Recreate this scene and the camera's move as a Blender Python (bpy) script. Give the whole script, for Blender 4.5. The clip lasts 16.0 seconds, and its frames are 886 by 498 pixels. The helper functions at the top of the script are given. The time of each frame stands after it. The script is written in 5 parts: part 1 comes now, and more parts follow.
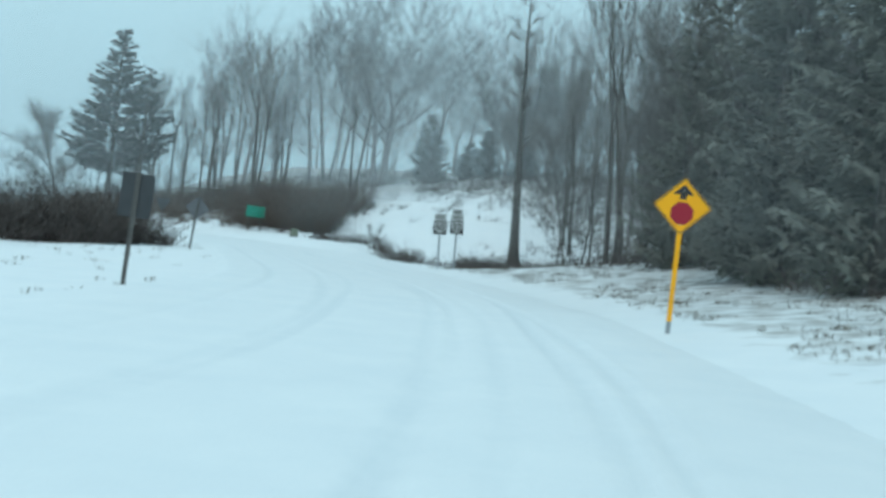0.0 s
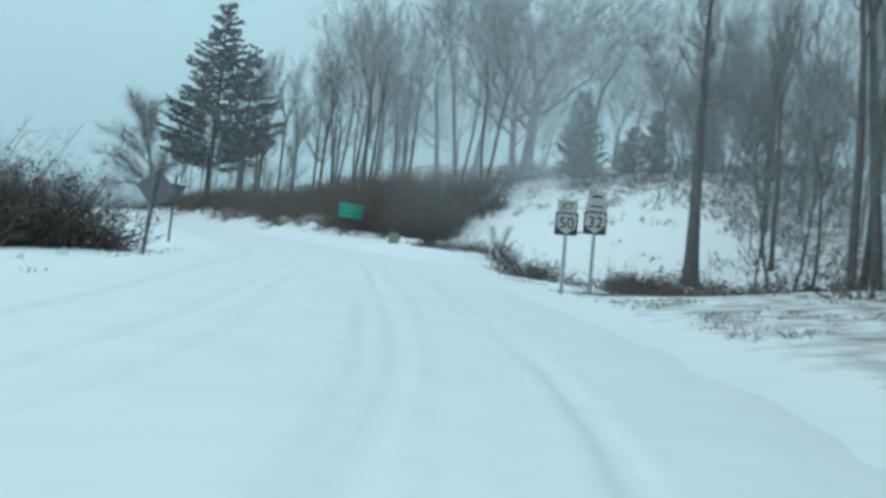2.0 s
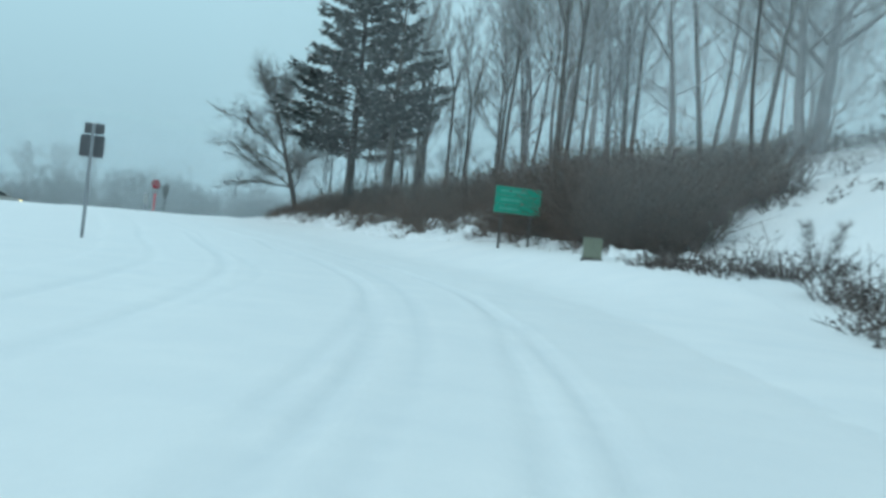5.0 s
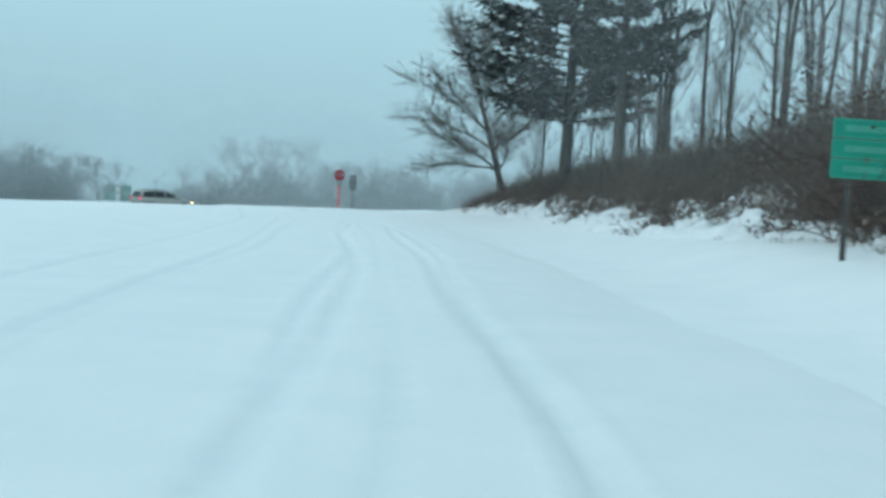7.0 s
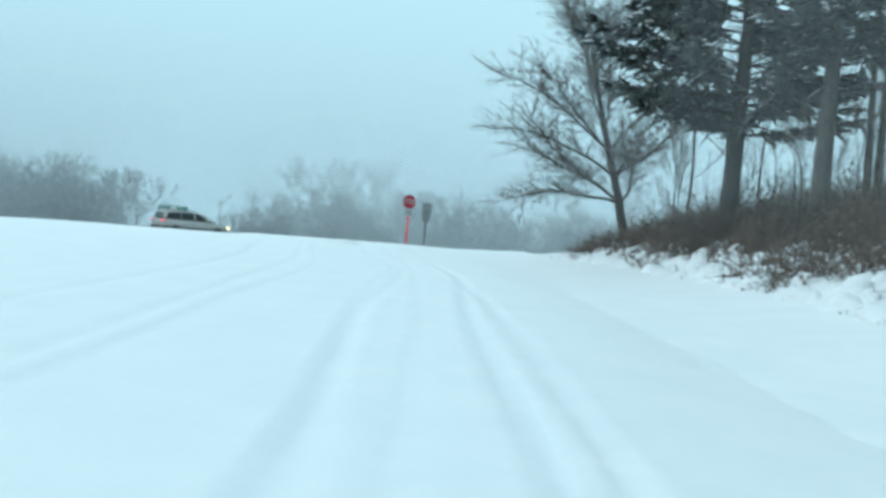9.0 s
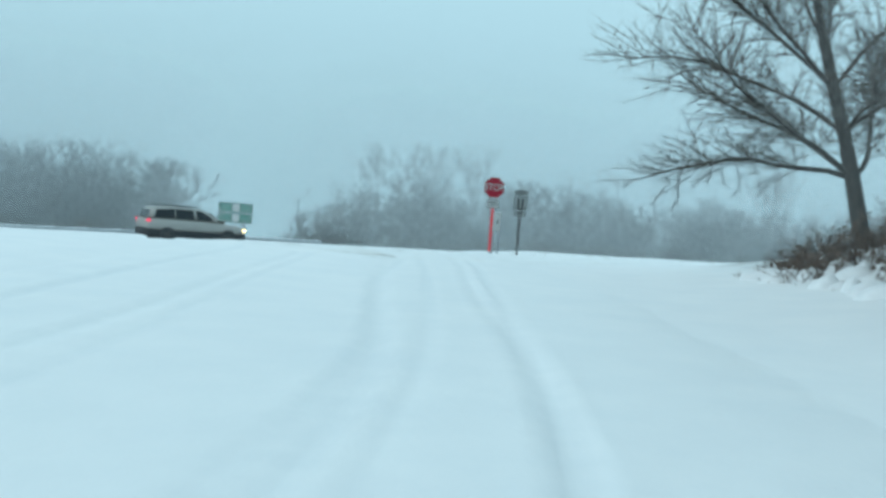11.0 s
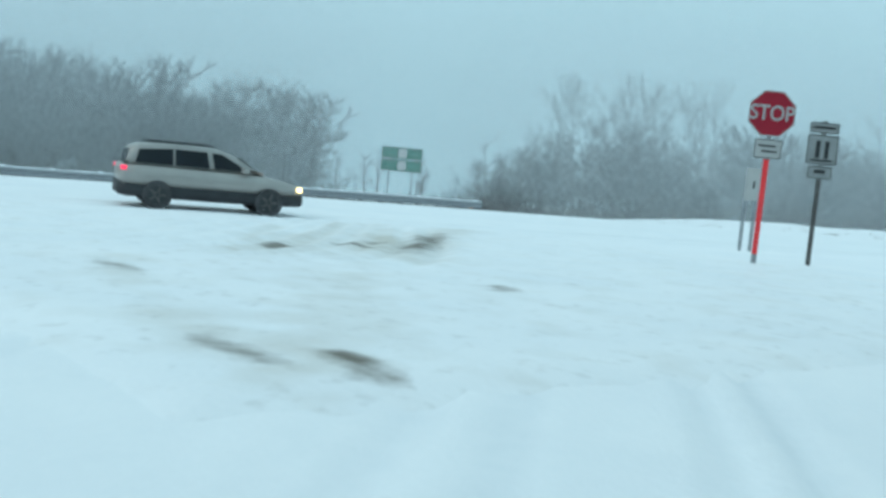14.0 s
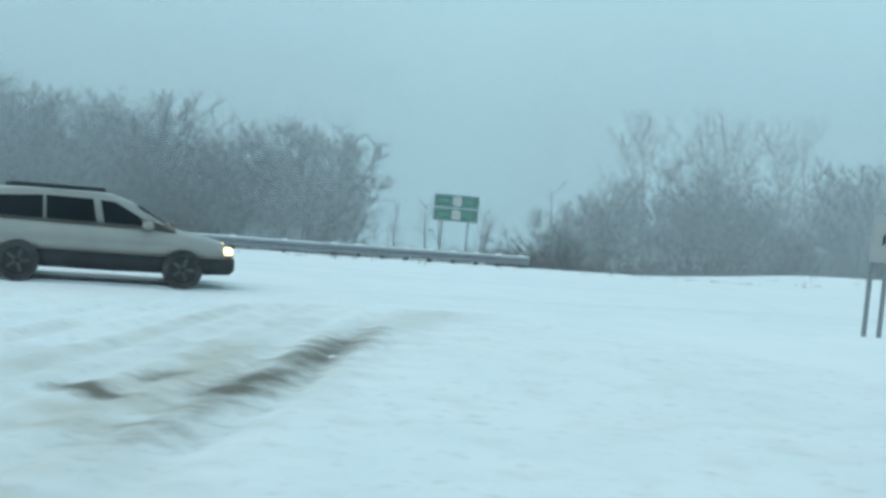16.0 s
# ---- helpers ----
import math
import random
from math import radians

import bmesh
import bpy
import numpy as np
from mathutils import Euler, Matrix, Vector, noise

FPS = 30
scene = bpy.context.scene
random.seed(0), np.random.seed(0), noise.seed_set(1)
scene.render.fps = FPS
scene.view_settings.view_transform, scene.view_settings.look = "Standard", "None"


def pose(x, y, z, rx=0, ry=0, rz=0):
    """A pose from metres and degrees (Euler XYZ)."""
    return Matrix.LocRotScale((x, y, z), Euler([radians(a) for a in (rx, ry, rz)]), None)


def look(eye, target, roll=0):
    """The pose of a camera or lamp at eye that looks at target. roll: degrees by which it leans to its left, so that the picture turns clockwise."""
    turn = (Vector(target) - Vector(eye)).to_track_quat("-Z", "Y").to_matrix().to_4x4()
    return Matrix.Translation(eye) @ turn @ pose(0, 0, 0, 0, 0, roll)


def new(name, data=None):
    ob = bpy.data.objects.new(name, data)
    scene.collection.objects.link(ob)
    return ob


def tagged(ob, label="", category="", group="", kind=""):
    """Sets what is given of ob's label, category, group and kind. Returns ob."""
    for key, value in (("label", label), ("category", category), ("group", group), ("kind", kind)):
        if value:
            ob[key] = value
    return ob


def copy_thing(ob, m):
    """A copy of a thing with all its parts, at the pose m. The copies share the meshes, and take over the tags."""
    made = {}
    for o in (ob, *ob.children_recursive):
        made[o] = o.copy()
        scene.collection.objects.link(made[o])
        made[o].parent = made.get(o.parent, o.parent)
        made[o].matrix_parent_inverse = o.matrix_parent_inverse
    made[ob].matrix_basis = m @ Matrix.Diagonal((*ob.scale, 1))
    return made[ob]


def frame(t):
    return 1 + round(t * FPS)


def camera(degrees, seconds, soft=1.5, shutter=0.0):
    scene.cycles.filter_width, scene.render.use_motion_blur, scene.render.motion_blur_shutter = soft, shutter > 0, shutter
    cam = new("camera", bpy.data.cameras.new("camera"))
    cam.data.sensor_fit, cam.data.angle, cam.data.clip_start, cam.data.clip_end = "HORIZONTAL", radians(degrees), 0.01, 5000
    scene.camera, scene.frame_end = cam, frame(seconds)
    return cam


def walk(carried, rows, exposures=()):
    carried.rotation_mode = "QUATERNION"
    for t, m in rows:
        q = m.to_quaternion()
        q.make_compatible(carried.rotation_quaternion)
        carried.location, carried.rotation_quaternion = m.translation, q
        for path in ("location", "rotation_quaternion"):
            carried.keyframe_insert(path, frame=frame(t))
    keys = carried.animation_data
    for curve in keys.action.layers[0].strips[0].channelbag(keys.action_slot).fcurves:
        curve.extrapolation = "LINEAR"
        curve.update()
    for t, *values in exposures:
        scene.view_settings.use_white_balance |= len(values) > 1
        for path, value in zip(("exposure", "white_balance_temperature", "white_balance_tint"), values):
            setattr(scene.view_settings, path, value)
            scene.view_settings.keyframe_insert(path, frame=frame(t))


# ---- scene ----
# camera and its way: seconds, x, y, z, yaw, pitch, roll
cam = camera(42.8, 16.0, soft=3.2, shutter=0.3)
PATH = [
    (0.0, -0.000, 0.000, 1.290, -0.51, -0.27, 6.18),
    (0.2, 0.293, 1.893, 1.277, 0.57, -0.40, 6.18),
    (0.5, 0.648, 5.066, 1.269, 1.03, -0.20, 6.07),
    (1.0, 1.217, 10.376, 1.274, 3.56, -0.66, 6.19),
    (1.5, 1.382, 15.864, 1.224, 5.51, -0.68, 6.58),
    (2.0, 1.303, 21.581, 1.262, 8.07, -0.59, 6.59),
    (2.5, 1.006, 27.071, 1.247, 10.54, -0.90, 6.63),
    (2.6, 0.916, 28.150, 1.243, 10.78, -0.95, 6.64),
    (3.0, 0.437, 32.384, 1.221, 13.00, -1.12, 6.08),
    (3.2, 0.125, 34.490, 1.199, 13.77, -1.02, 5.91),
    (5.5, -5.242, 58.001, 1.202, 23.27, -1.78, 4.77),
    (6.0, -6.960, 62.830, 1.194, 27.59, -3.59, 3.43),
    (6.5, -8.881, 67.547, 1.234, 29.31, -2.71, 3.25),
    (7.0, -10.824, 71.903, 1.290, 32.11, -2.79, 2.68),
    (7.5, -12.966, 75.691, 1.249, 34.29, -2.67, 2.71),
    (8.0, -15.350, 79.157, 1.252, 31.50, -3.72, 4.55),
    (8.5, -18.035, 82.571, 1.252, 33.76, -3.72, 5.96),
    (9.0, -20.638, 86.217, 1.263, 36.44, -1.30, 5.22),
    (9.5, -23.255, 90.078, 1.264, 37.05, -0.45, 3.60),
    (12.0, -38.681, 110.031, 1.274, 45.68, -2.82, 4.16),
    (12.5, -41.140, 112.580, 1.273, 46.87, -2.54, 3.59),
    (13.0, -43.480, 115.020, 1.265, 48.35, -2.82, 5.02),
    (13.5, -45.588, 117.326, 1.262, 50.22, -4.22, 5.99),
    (14.0, -47.498, 119.379, 1.269, 52.33, -5.38, 5.56),
    (14.5, -49.208, 121.187, 1.271, 54.00, -4.80, 4.66),
    (15.0, -50.699, 122.858, 1.266, 55.06, -4.50, 5.20),
    (15.5, -52.059, 124.346, 1.256, 57.20, -2.93, 3.53),
    (16.0, -53.369, 125.783, 1.246, 56.54, -3.28, 5.06),
]


def aim(x, y, z, yaw, pitch, roll):
    a, b = radians(yaw), radians(pitch)
    way = Vector((-math.sin(a) * math.cos(b), math.cos(a) * math.cos(b), math.sin(b)))
    eye = Vector((x, y, z))
    return look(eye, eye + way * 10, roll)


EXPO = ((0.0, 0.0), (3.0, -0.04), (5.5, -0.05), (7.5, -0.03), (8.0, 0.1), (8.5, 0.42), (9.0, 0.2), (9.5, 0.0), (12.0, 0.02), (14.0, 0.0), (16.0, -0.07))
walk(cam, [(t, aim(*row)) for t, *row in PATH], EXPO)

# world: a snow-filled overcast sky
world = bpy.data.worlds.new("overcast_sky")
scene.world = world
world.use_nodes = True
wn, wl = world.node_tree.nodes, world.node_tree.links
wn.clear()
w_out, w_bg = wn.new("ShaderNodeOutputWorld"), wn.new("ShaderNodeBackground")
w_sky, w_mix = wn.new("ShaderNodeTexSky"), wn.new("ShaderNodeMix")
w_sky.sky_type, w_sky.sun_disc = "NISHITA", False
w_sky.sun_elevation, w_sky.sun_rotation = radians(35), radians(200)
w_sky.dust_density = 6.0
w_dim = wn.new("ShaderNodeVectorMath")
w_dim.operation = "SCALE"
w_dim.inputs["Scale"].default_value = 0.07
w_mix.data_type = "RGBA"
w_mix.inputs["Factor"].default_value = 0.88
CLOUD_LOW, CLOUD_HIGH = (0.39, 0.645, 0.755, 1), (0.535, 0.86, 0.98, 1)
w_co, w_sep, w_ramp = wn.new("ShaderNodeTexCoord"), wn.new("ShaderNodeSeparateXYZ"), wn.new("ShaderNodeMapRange")
w_ramp.inputs["From Min"].default_value, w_ramp.inputs["From Max"].default_value = -0.02, 0.30
w_ramp.interpolation_type = "SMOOTHSTEP"
w_grad = wn.new("ShaderNodeMix")
w_grad.data_type = "RGBA"
w_grad.inputs["A"].default_value, w_grad.inputs["B"].default_value = CLOUD_LOW, CLOUD_HIGH
wl.new(w_co.outputs["Generated"], w_sep.inputs[0])
wl.new(w_sep.outputs["Z"], w_ramp.inputs["Value"])
wl.new(w_ramp.outputs[0], w_grad.inputs["Factor"])
wl.new(w_grad.outputs["Result"], w_mix.inputs["B"])
wl.new(w_sky.outputs["Color"], w_dim.inputs[0])
wl.new(w_dim.outputs[0], w_mix.inputs["A"])
wl.new(w_mix.outputs["Result"], w_bg.inputs["Color"])
w_bg.inputs["Strength"].default_value = 1.0
wl.new(w_bg.outputs[0], w_out.inputs["Surface"])

sun_data = bpy.data.lights.new("sun", "SUN")
sun_data.energy, sun_data.angle, sun_data.color = 0.55, radians(40), (1.0, 0.97, 0.93)
sun = new("sun", sun_data)
sun.matrix_world = look((0, 0, 60), (25, 45, 0))


# ---- materials ----
def shade(name, colour, other=None, scale=6.0, fine=60.0, rough=0.7, metal=0.0, bump=0.15, spread=0.55, spec=0.3, random=0.0, island=0.0):
    """A surface with two scales of colour change and fine relief."""
    m = bpy.data.materials.new(name)
    m.use_nodes = True
    n, l = m.node_tree.nodes, m.node_tree.links
    b = n["Principled BSDF"]
    other = other or tuple(c * 0.75 for c in colour)
    co = n.new("ShaderNodeTexCoord")
    big, small = n.new("ShaderNodeTexNoise"), n.new("ShaderNodeTexNoise")
    big.inputs["Scale"].default_value, big.inputs["Detail"].default_value = scale, 5
    small.inputs["Scale"].default_value, small.inputs["Detail"].default_value = fine, 4
    for t in (big, small):
        l.new(co.outputs["Object"], t.inputs["Vector"])
    add = n.new("ShaderNodeMath")
    add.operation = "MULTIPLY_ADD"
    add.inputs[1].default_value = 0.4
    l.new(small.outputs["Fac"], add.inputs[0])
    l.new(big.outputs["Fac"], add.inputs[2])
    ramp = n.new("ShaderNodeMapRange")
    ramp.inputs["From Min"].default_value = 0.7 - spread / 2
    ramp.inputs["From Max"].default_value = 0.7 + spread / 2
    l.new(add.outputs[0], ramp.inputs["Value"])
    mix = n.new("ShaderNodeMix")
    mix.data_type = "RGBA"
    mix.inputs["A"].default_value = (*other, 1)
    mix.inputs["B"].default_value = (*colour, 1)
    l.new(ramp.outputs[0], mix.inputs["Factor"])
    result = mix.outputs["Result"]
    if random:
        info, hsv = n.new("ShaderNodeObjectInfo"), n.new("ShaderNodeHueSaturation")
        rr = n.new("ShaderNodeMapRange")
        rr.inputs["To Min"].default_value, rr.inputs["To Max"].default_value = 1 - random, 1 + random
        l.new(info.outputs["Random"], rr.inputs["Value"])
        l.new(rr.outputs[0], hsv.inputs["Value"])
        l.new(result, hsv.inputs["Color"])
        result = hsv.outputs["Color"]
    if island:
        geo, tone = n.new("ShaderNodeNewGeometry"), n.new("ShaderNodeHueSaturation")
        span = n.new("ShaderNodeMapRange")
        span.inputs["To Min"].default_value, span.inputs["To Max"].default_value = 1 - island, 1 + island
        l.new(geo.outputs["Random Per Island"], span.inputs["Value"])
        l.new(span.outputs[0], tone.inputs["Value"])
        l.new(result, tone.inputs["Color"])
        result = tone.outputs["Color"]
    l.new(result, b.inputs["Base Color"])
    b.inputs["Roughness"].default_value, b.inputs["Metallic"].default_value = rough, metal
    b.inputs["Specular IOR Level"].default_value = spec
    if bump:
        bp = n.new("ShaderNodeBump")
        bp.inputs["Strength"].default_value, bp.inputs["Distance"].default_value = bump, 0.02
        l.new(add.outputs[0], bp.inputs["Height"])
        l.new(bp.outputs[0], b.inputs["Normal"])
    return m


def blended(name, attr, under, over, noise_scale=6.0, hard=0.35, rough=0.55, bump=0.4):
    """Two surfaces mixed by how far a mesh attribute (0 to 1) says the upper one covers, broken up by noise."""
    m = shade(name, under[0], under[1], 0.8, 21, rough, bump=bump, spread=0.7)
    n, l = m.node_tree.nodes, m.node_tree.links
    b = n["Principled BSDF"]
    old = b.inputs["Base Color"].links[0].from_socket
    at, nz, co = n.new("ShaderNodeAttribute"), n.new("ShaderNodeTexNoise"), n.new("ShaderNodeTexCoord")
    at.attribute_name = attr
    nz.inputs["Scale"].default_value, nz.inputs["Detail"].default_value = noise_scale, 6
    l.new(co.outputs["Object"], nz.inputs["Vector"])
    add, rng_ = n.new("ShaderNodeMath"), n.new("ShaderNodeMapRange")
    add.operation = "ADD"
    l.new(at.outputs["Fac"], add.inputs[0])
    l.new(nz.outputs["Fac"], add.inputs[1])
    rng_.inputs["From Min"].default_value, rng_.inputs["From Max"].default_value = 1.0 - hard, 1.0 + hard
    l.new(add.outputs[0], rng_.inputs["Value"])
    two, fine = n.new("ShaderNodeMix"), n.new("ShaderNodeTexNoise")
    two.data_type = "RGBA"
    fine.inputs["Scale"].default_value = noise_scale * 3.1
    l.new(co.outputs["Object"], fine.inputs["Vector"])
    l.new(fine.outputs["Fac"], two.inputs["Factor"])
    two.inputs["A"].default_value, two.inputs["B"].default_value = (*over[0], 1), (*over[1], 1)
    mix = n.new("ShaderNodeMix")
    mix.data_type = "RGBA"
    l.new(rng_.outputs[0], mix.inputs["Factor"])
    l.new(old, mix.inputs["A"])
    l.new(two.outputs["Result"], mix.inputs["B"])
    l.new(mix.outputs["Result"], b.inputs["Base Color"])
    return m


def overlay(m, attr, over, scale, hard):
    """One more layer over a finished material, covering as far as a mesh attribute says."""
    n, l = m.node_tree.nodes, m.node_tree.links
    b = n["Principled BSDF"]
    old = b.inputs["Base Color"].links[0].from_socket
    at, nz, co = n.new("ShaderNodeAttribute"), n.new("ShaderNodeTexNoise"), n.new("ShaderNodeTexCoord")
    at.attribute_name = attr
    nz.inputs["Scale"].default_value, nz.inputs["Detail"].default_value = scale, 6
    l.new(co.outputs["Object"], nz.inputs["Vector"])
    add, amount, mix = n.new("ShaderNodeMath"), n.new("ShaderNodeMapRange"), n.new("ShaderNodeMix")
    add.operation, mix.data_type = "ADD", "RGBA"
    l.new(at.outputs["Fac"], add.inputs[0])
    l.new(nz.outputs["Fac"], add.inputs[1])
    amount.inputs["From Min"].default_value, amount.inputs["From Max"].default_value = 1.0 - hard, 1.0 + hard
    l.new(add.outputs[0], amount.inputs["Value"])
    l.new(amount.outputs[0], mix.inputs["Factor"])
    l.new(old, mix.inputs["A"])
    mix.inputs["B"].default_value = (*over, 1)
    l.new(mix.outputs["Result"], b.inputs["Base Color"])
    return m


def set_cover(ob, attr, values):
    at = ob.data.attributes.new(attr, "FLOAT", "POINT")
    at.data.foreach_set("value", np.asarray(values, dtype=np.float32).ravel())


WHITE_SNOW = ((0.90, 0.91, 0.92), (0.81, 0.84, 0.87))
GROUND = blended("snow_over_leaf_litter", "litter", WHITE_SNOW, ((0.17, 0.145, 0.12), (0.30, 0.27, 0.24)), 1.5, 0.22, 0.7, 0.5)
ROAD = blended("packed_snow_road", "packed", WHITE_SNOW, ((0.74, 0.78, 0.815), (0.82, 0.845, 0.87)), 2.5, 0.45, 0.5, 0.6)
SLUSH = overlay(blended("churned_slush", "wet", WHITE_SNOW, ((0.50, 0.47, 0.41), (0.66, 0.64, 0.60)), 2.2, 0.5, 0.5, 0.6), "mud", (0.14, 0.115, 0.088), 7.0, 0.42)
BARK = shade("wet_bark", (0.118, 0.11, 0.103), (0.053, 0.049, 0.046), 4, 40, 0.9, bump=0.6, random=0.35)
# bark of distant trees, haze put into its base colour
BARK_HAZE = shade("frosted_bark", (0.28, 0.28, 0.29), (0.13, 0.13, 0.135), 3, 30, 0.9, bump=0.5, random=0.25)
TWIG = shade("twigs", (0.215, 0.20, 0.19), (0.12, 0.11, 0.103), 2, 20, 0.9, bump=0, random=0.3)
# distant twigs, lightened in colour to imitate haze
TWIG_HAZE = shade("frosted_twigs", (0.34, 0.345, 0.36), (0.19, 0.195, 0.205), 1.5, 12, 0.9, bump=0, random=0.2)
# palest bark and twigs: stronger haze painted into the hillside trees' colour
BARK_HAZE_WHITE = shade("snow_dusted_bark", (0.36, 0.36, 0.37), (0.17, 0.17, 0.175), 3, 30, 0.9, bump=0.5, random=0.25)
TWIG_HAZE_WHITE = shade("snow_dusted_twigs", (0.46, 0.465, 0.48), (0.27, 0.275, 0.285), 1.5, 12, 0.9, bump=0, random=0.2)
NEEDLE = shade("evergreen_needles", (0.215, 0.22, 0.19), (0.11, 0.114, 0.097), 1.2, 9, 0.8, bump=0)
# needles greyed in their base colour to imitate haze on farther conifers
NEEDLE_HAZE = shade("frosted_needles", (0.165, 0.185, 0.183), (0.074, 0.089, 0.087), 1.2, 9, 0.85, bump=0)
SNOW_CLUMP = shade("branch_snow", (0.85, 0.87, 0.89), (0.72, 0.75, 0.78), 5, 30, 0.7, bump=0.3)
BRUSH = shade("brown_brush", (0.155, 0.112, 0.092), (0.07, 0.052, 0.045), 0.8, 10, 0.95, bump=0, island=0.5)
BANK_BRUSH = shade("red_brown_brush", (0.185, 0.135, 0.11), (0.085, 0.064, 0.055), 0.8, 10, 0.95, bump=0, island=0.5)
BRUSH_GREY = shade("grey_brush", (0.15, 0.125, 0.115), (0.07, 0.06, 0.058), 0.8, 10, 0.95, bump=0, island=0.5)
FAR_SCRUB = shade("far_scrub", (0.14, 0.125, 0.118), (0.065, 0.058, 0.056), 0.3, 6, 0.95, bump=0, island=0.4)
GRASS = shade("dead_grass", (0.20, 0.17, 0.13), (0.09, 0.075, 0.06), 3, 20, 0.95, bump=0, island=0.5)
ZINC = shade("galvanised_steel", (0.42, 0.44, 0.46), (0.28, 0.30, 0.32), 8, 60, 0.5, 0.6, bump=0.05)
POST_DARK = shade("weathered_steel_post", (0.16, 0.16, 0.155), (0.09, 0.085, 0.08), 8, 50, 0.7, 0.3, bump=0.1)
ALU_BACK = shade("dull_sign_back", (0.115, 0.12, 0.13), (0.08, 0.085, 0.095), 3, 40, 0.6, 0.1, bump=0.05)
PALE_BACK = shade("pale_sign_back", (0.16, 0.165, 0.175), (0.115, 0.12, 0.13), 3, 40, 0.6, 0.1, bump=0.05)
DARK_BACK = shade("dark_sign_back", (0.06, 0.065, 0.07), (0.04, 0.045, 0.05), 3, 40, 0.6, 0.1, bump=0.05)
YELLOW = shade("sign_yellow", (0.95, 0.43, 0.006), (0.86, 0.36, 0.006), 2, 30, 0.4, bump=0.02)
RED = shade("sign_red", (0.36, 0.018, 0.036), (0.28, 0.013, 0.03), 2, 30, 0.4, bump=0.02)
RED_STRIP = shade("reflective_red", (0.95, 0.06, 0.06), (0.80, 0.035, 0.05), 4, 40, 0.35, bump=0.02)
BRIGHT = shade("bright_sign_white", (0.80, 0.81, 0.80), (0.72, 0.73, 0.73), 3, 30, 0.45, bump=0.02)
DEEP_GREEN = shade("deep_sign_green", (0.010, 0.24, 0.165), (0.008, 0.19, 0.13), 2, 30, 0.4, bump=0.02)
WHITE = shade("sign_white", (0.46, 0.47, 0.46), (0.36, 0.37, 0.37), 3, 30, 0.45, bump=0.03)
PLATE_DIM = shade("wet_dull_plate", (0.33, 0.35, 0.35), (0.22, 0.24, 0.245), 5, 40, 0.35, bump=0.03)
BLACK = shade("sign_black", (0.025, 0.025, 0.027), (0.04, 0.04, 0.042), 4, 30, 0.5, bump=0.02)
GREEN = shade("sign_green", (0.025, 0.36, 0.25), (0.02, 0.29, 0.20), 2, 30, 0.4, bump=0.02)
BOX_PAINT = shade("beige_green_paint", (0.22, 0.25, 0.20), (0.16, 0.18, 0.14), 4, 30, 0.6, bump=0.1)
SILVER = shade("silver_car_paint", (0.40, 0.39, 0.37), (0.34, 0.33, 0.315), 1.5, 80, 0.35, 0.25, bump=0.0)
CLADDING = shade("dark_plastic", (0.045, 0.05, 0.055), (0.03, 0.032, 0.036), 4, 60, 0.6, bump=0.1)
RUBBER = shade("tyre_rubber", (0.035, 0.035, 0.037), (0.10, 0.10, 0.105), 6, 40, 0.85, bump=0.2)
CAR_GLASS = shade("tinted_glass", (0.03, 0.037, 0.042), (0.02, 0.025, 0.03), 1, 10, 0.08, bump=0, spec=0.5)
AMBER = shade("orange_reflector", (0.85, 0.30, 0.05), (0.7, 0.22, 0.04), 5, 30, 0.35, bump=0)


def glow(name, colour, strength):
    m = bpy.data.materials.new(name)
    m.use_nodes = True
    b = m.node_tree.nodes["Principled BSDF"]
    b.inputs["Base Color"].default_value = (*colour, 1)
    b.inputs["Emission Color"].default_value = (*colour, 1)
    b.inputs["Emission Strength"].default_value = strength
    return m


HEADLIGHT = glow("headlight", (1.0, 0.80, 0.35), 3.0)
TAILLIGHT = glow("tail_light", (0.9, 0.04, 0.10), 1.0)


# ---- building helpers ----
def mesh_of(name, verts, faces, mats, index=None, smooth=False):
    me = bpy.data.meshes.new(name)
    me.from_pydata([tuple(v) for v in verts], [], [tuple(f) for f in faces])
    for m in mats if isinstance(mats, (list, tuple)) else [mats]:
        me.materials.append(m)
    if index is not None:
        me.polygons.foreach_set("material_index", np.asarray(index, dtype=np.int32))
    if smooth:
        me.polygons.foreach_set("use_smooth", np.ones(len(me.polygons), dtype=bool))
    me.update()
    return me


def piece(name, shape, mats, parent=None, label="", smooth=False):
    ob = new(name, mesh_of(name, shape[0], shape[1], mats, None, smooth))
    ob.parent = parent
    return tagged(ob, label) if label else ob


def part(name, bm, material, parent, label="", smooth=False):
    me = bpy.data.meshes.new(name)
    bm.to_mesh(me)
    bm.free()
    me.materials.append(material)
    if smooth:
        me.polygons.foreach_set("use_smooth", np.ones(len(me.polygons), dtype=bool))
    ob = new(name, me)
    ob.parent = parent
    return tagged(ob, label) if label else ob


def thing(name, m, label, category, group=""):
    ob = new(name)
    ob.empty_display_size = 0.2
    ob.matrix_basis = m
    return tagged(ob, label, category, group)


def prism(poly, a, b, axis="y"):
    """A polygon swept from a to b along an axis; its two coordinates are the other axes in order."""
    n = len(poly)
    put = {"y": lambda p, k: (p[0], k, p[1]), "z": lambda p, k: (p[0], p[1], k), "x": lambda p, k: (k, p[0], p[1])}[axis]
    verts = [put(p, a) for p in poly] + [put(p, b) for p in poly]
    faces = [tuple(range(n)), tuple(range(2 * n - 1, n - 1, -1))]
    faces += [(i, i + n, (i + 1) % n + n, (i + 1) % n) for i in range(n)]
    return verts, faces


def fixed(bm):
    bmesh.ops.recalc_face_normals(bm, faces=bm.faces)
    return bm


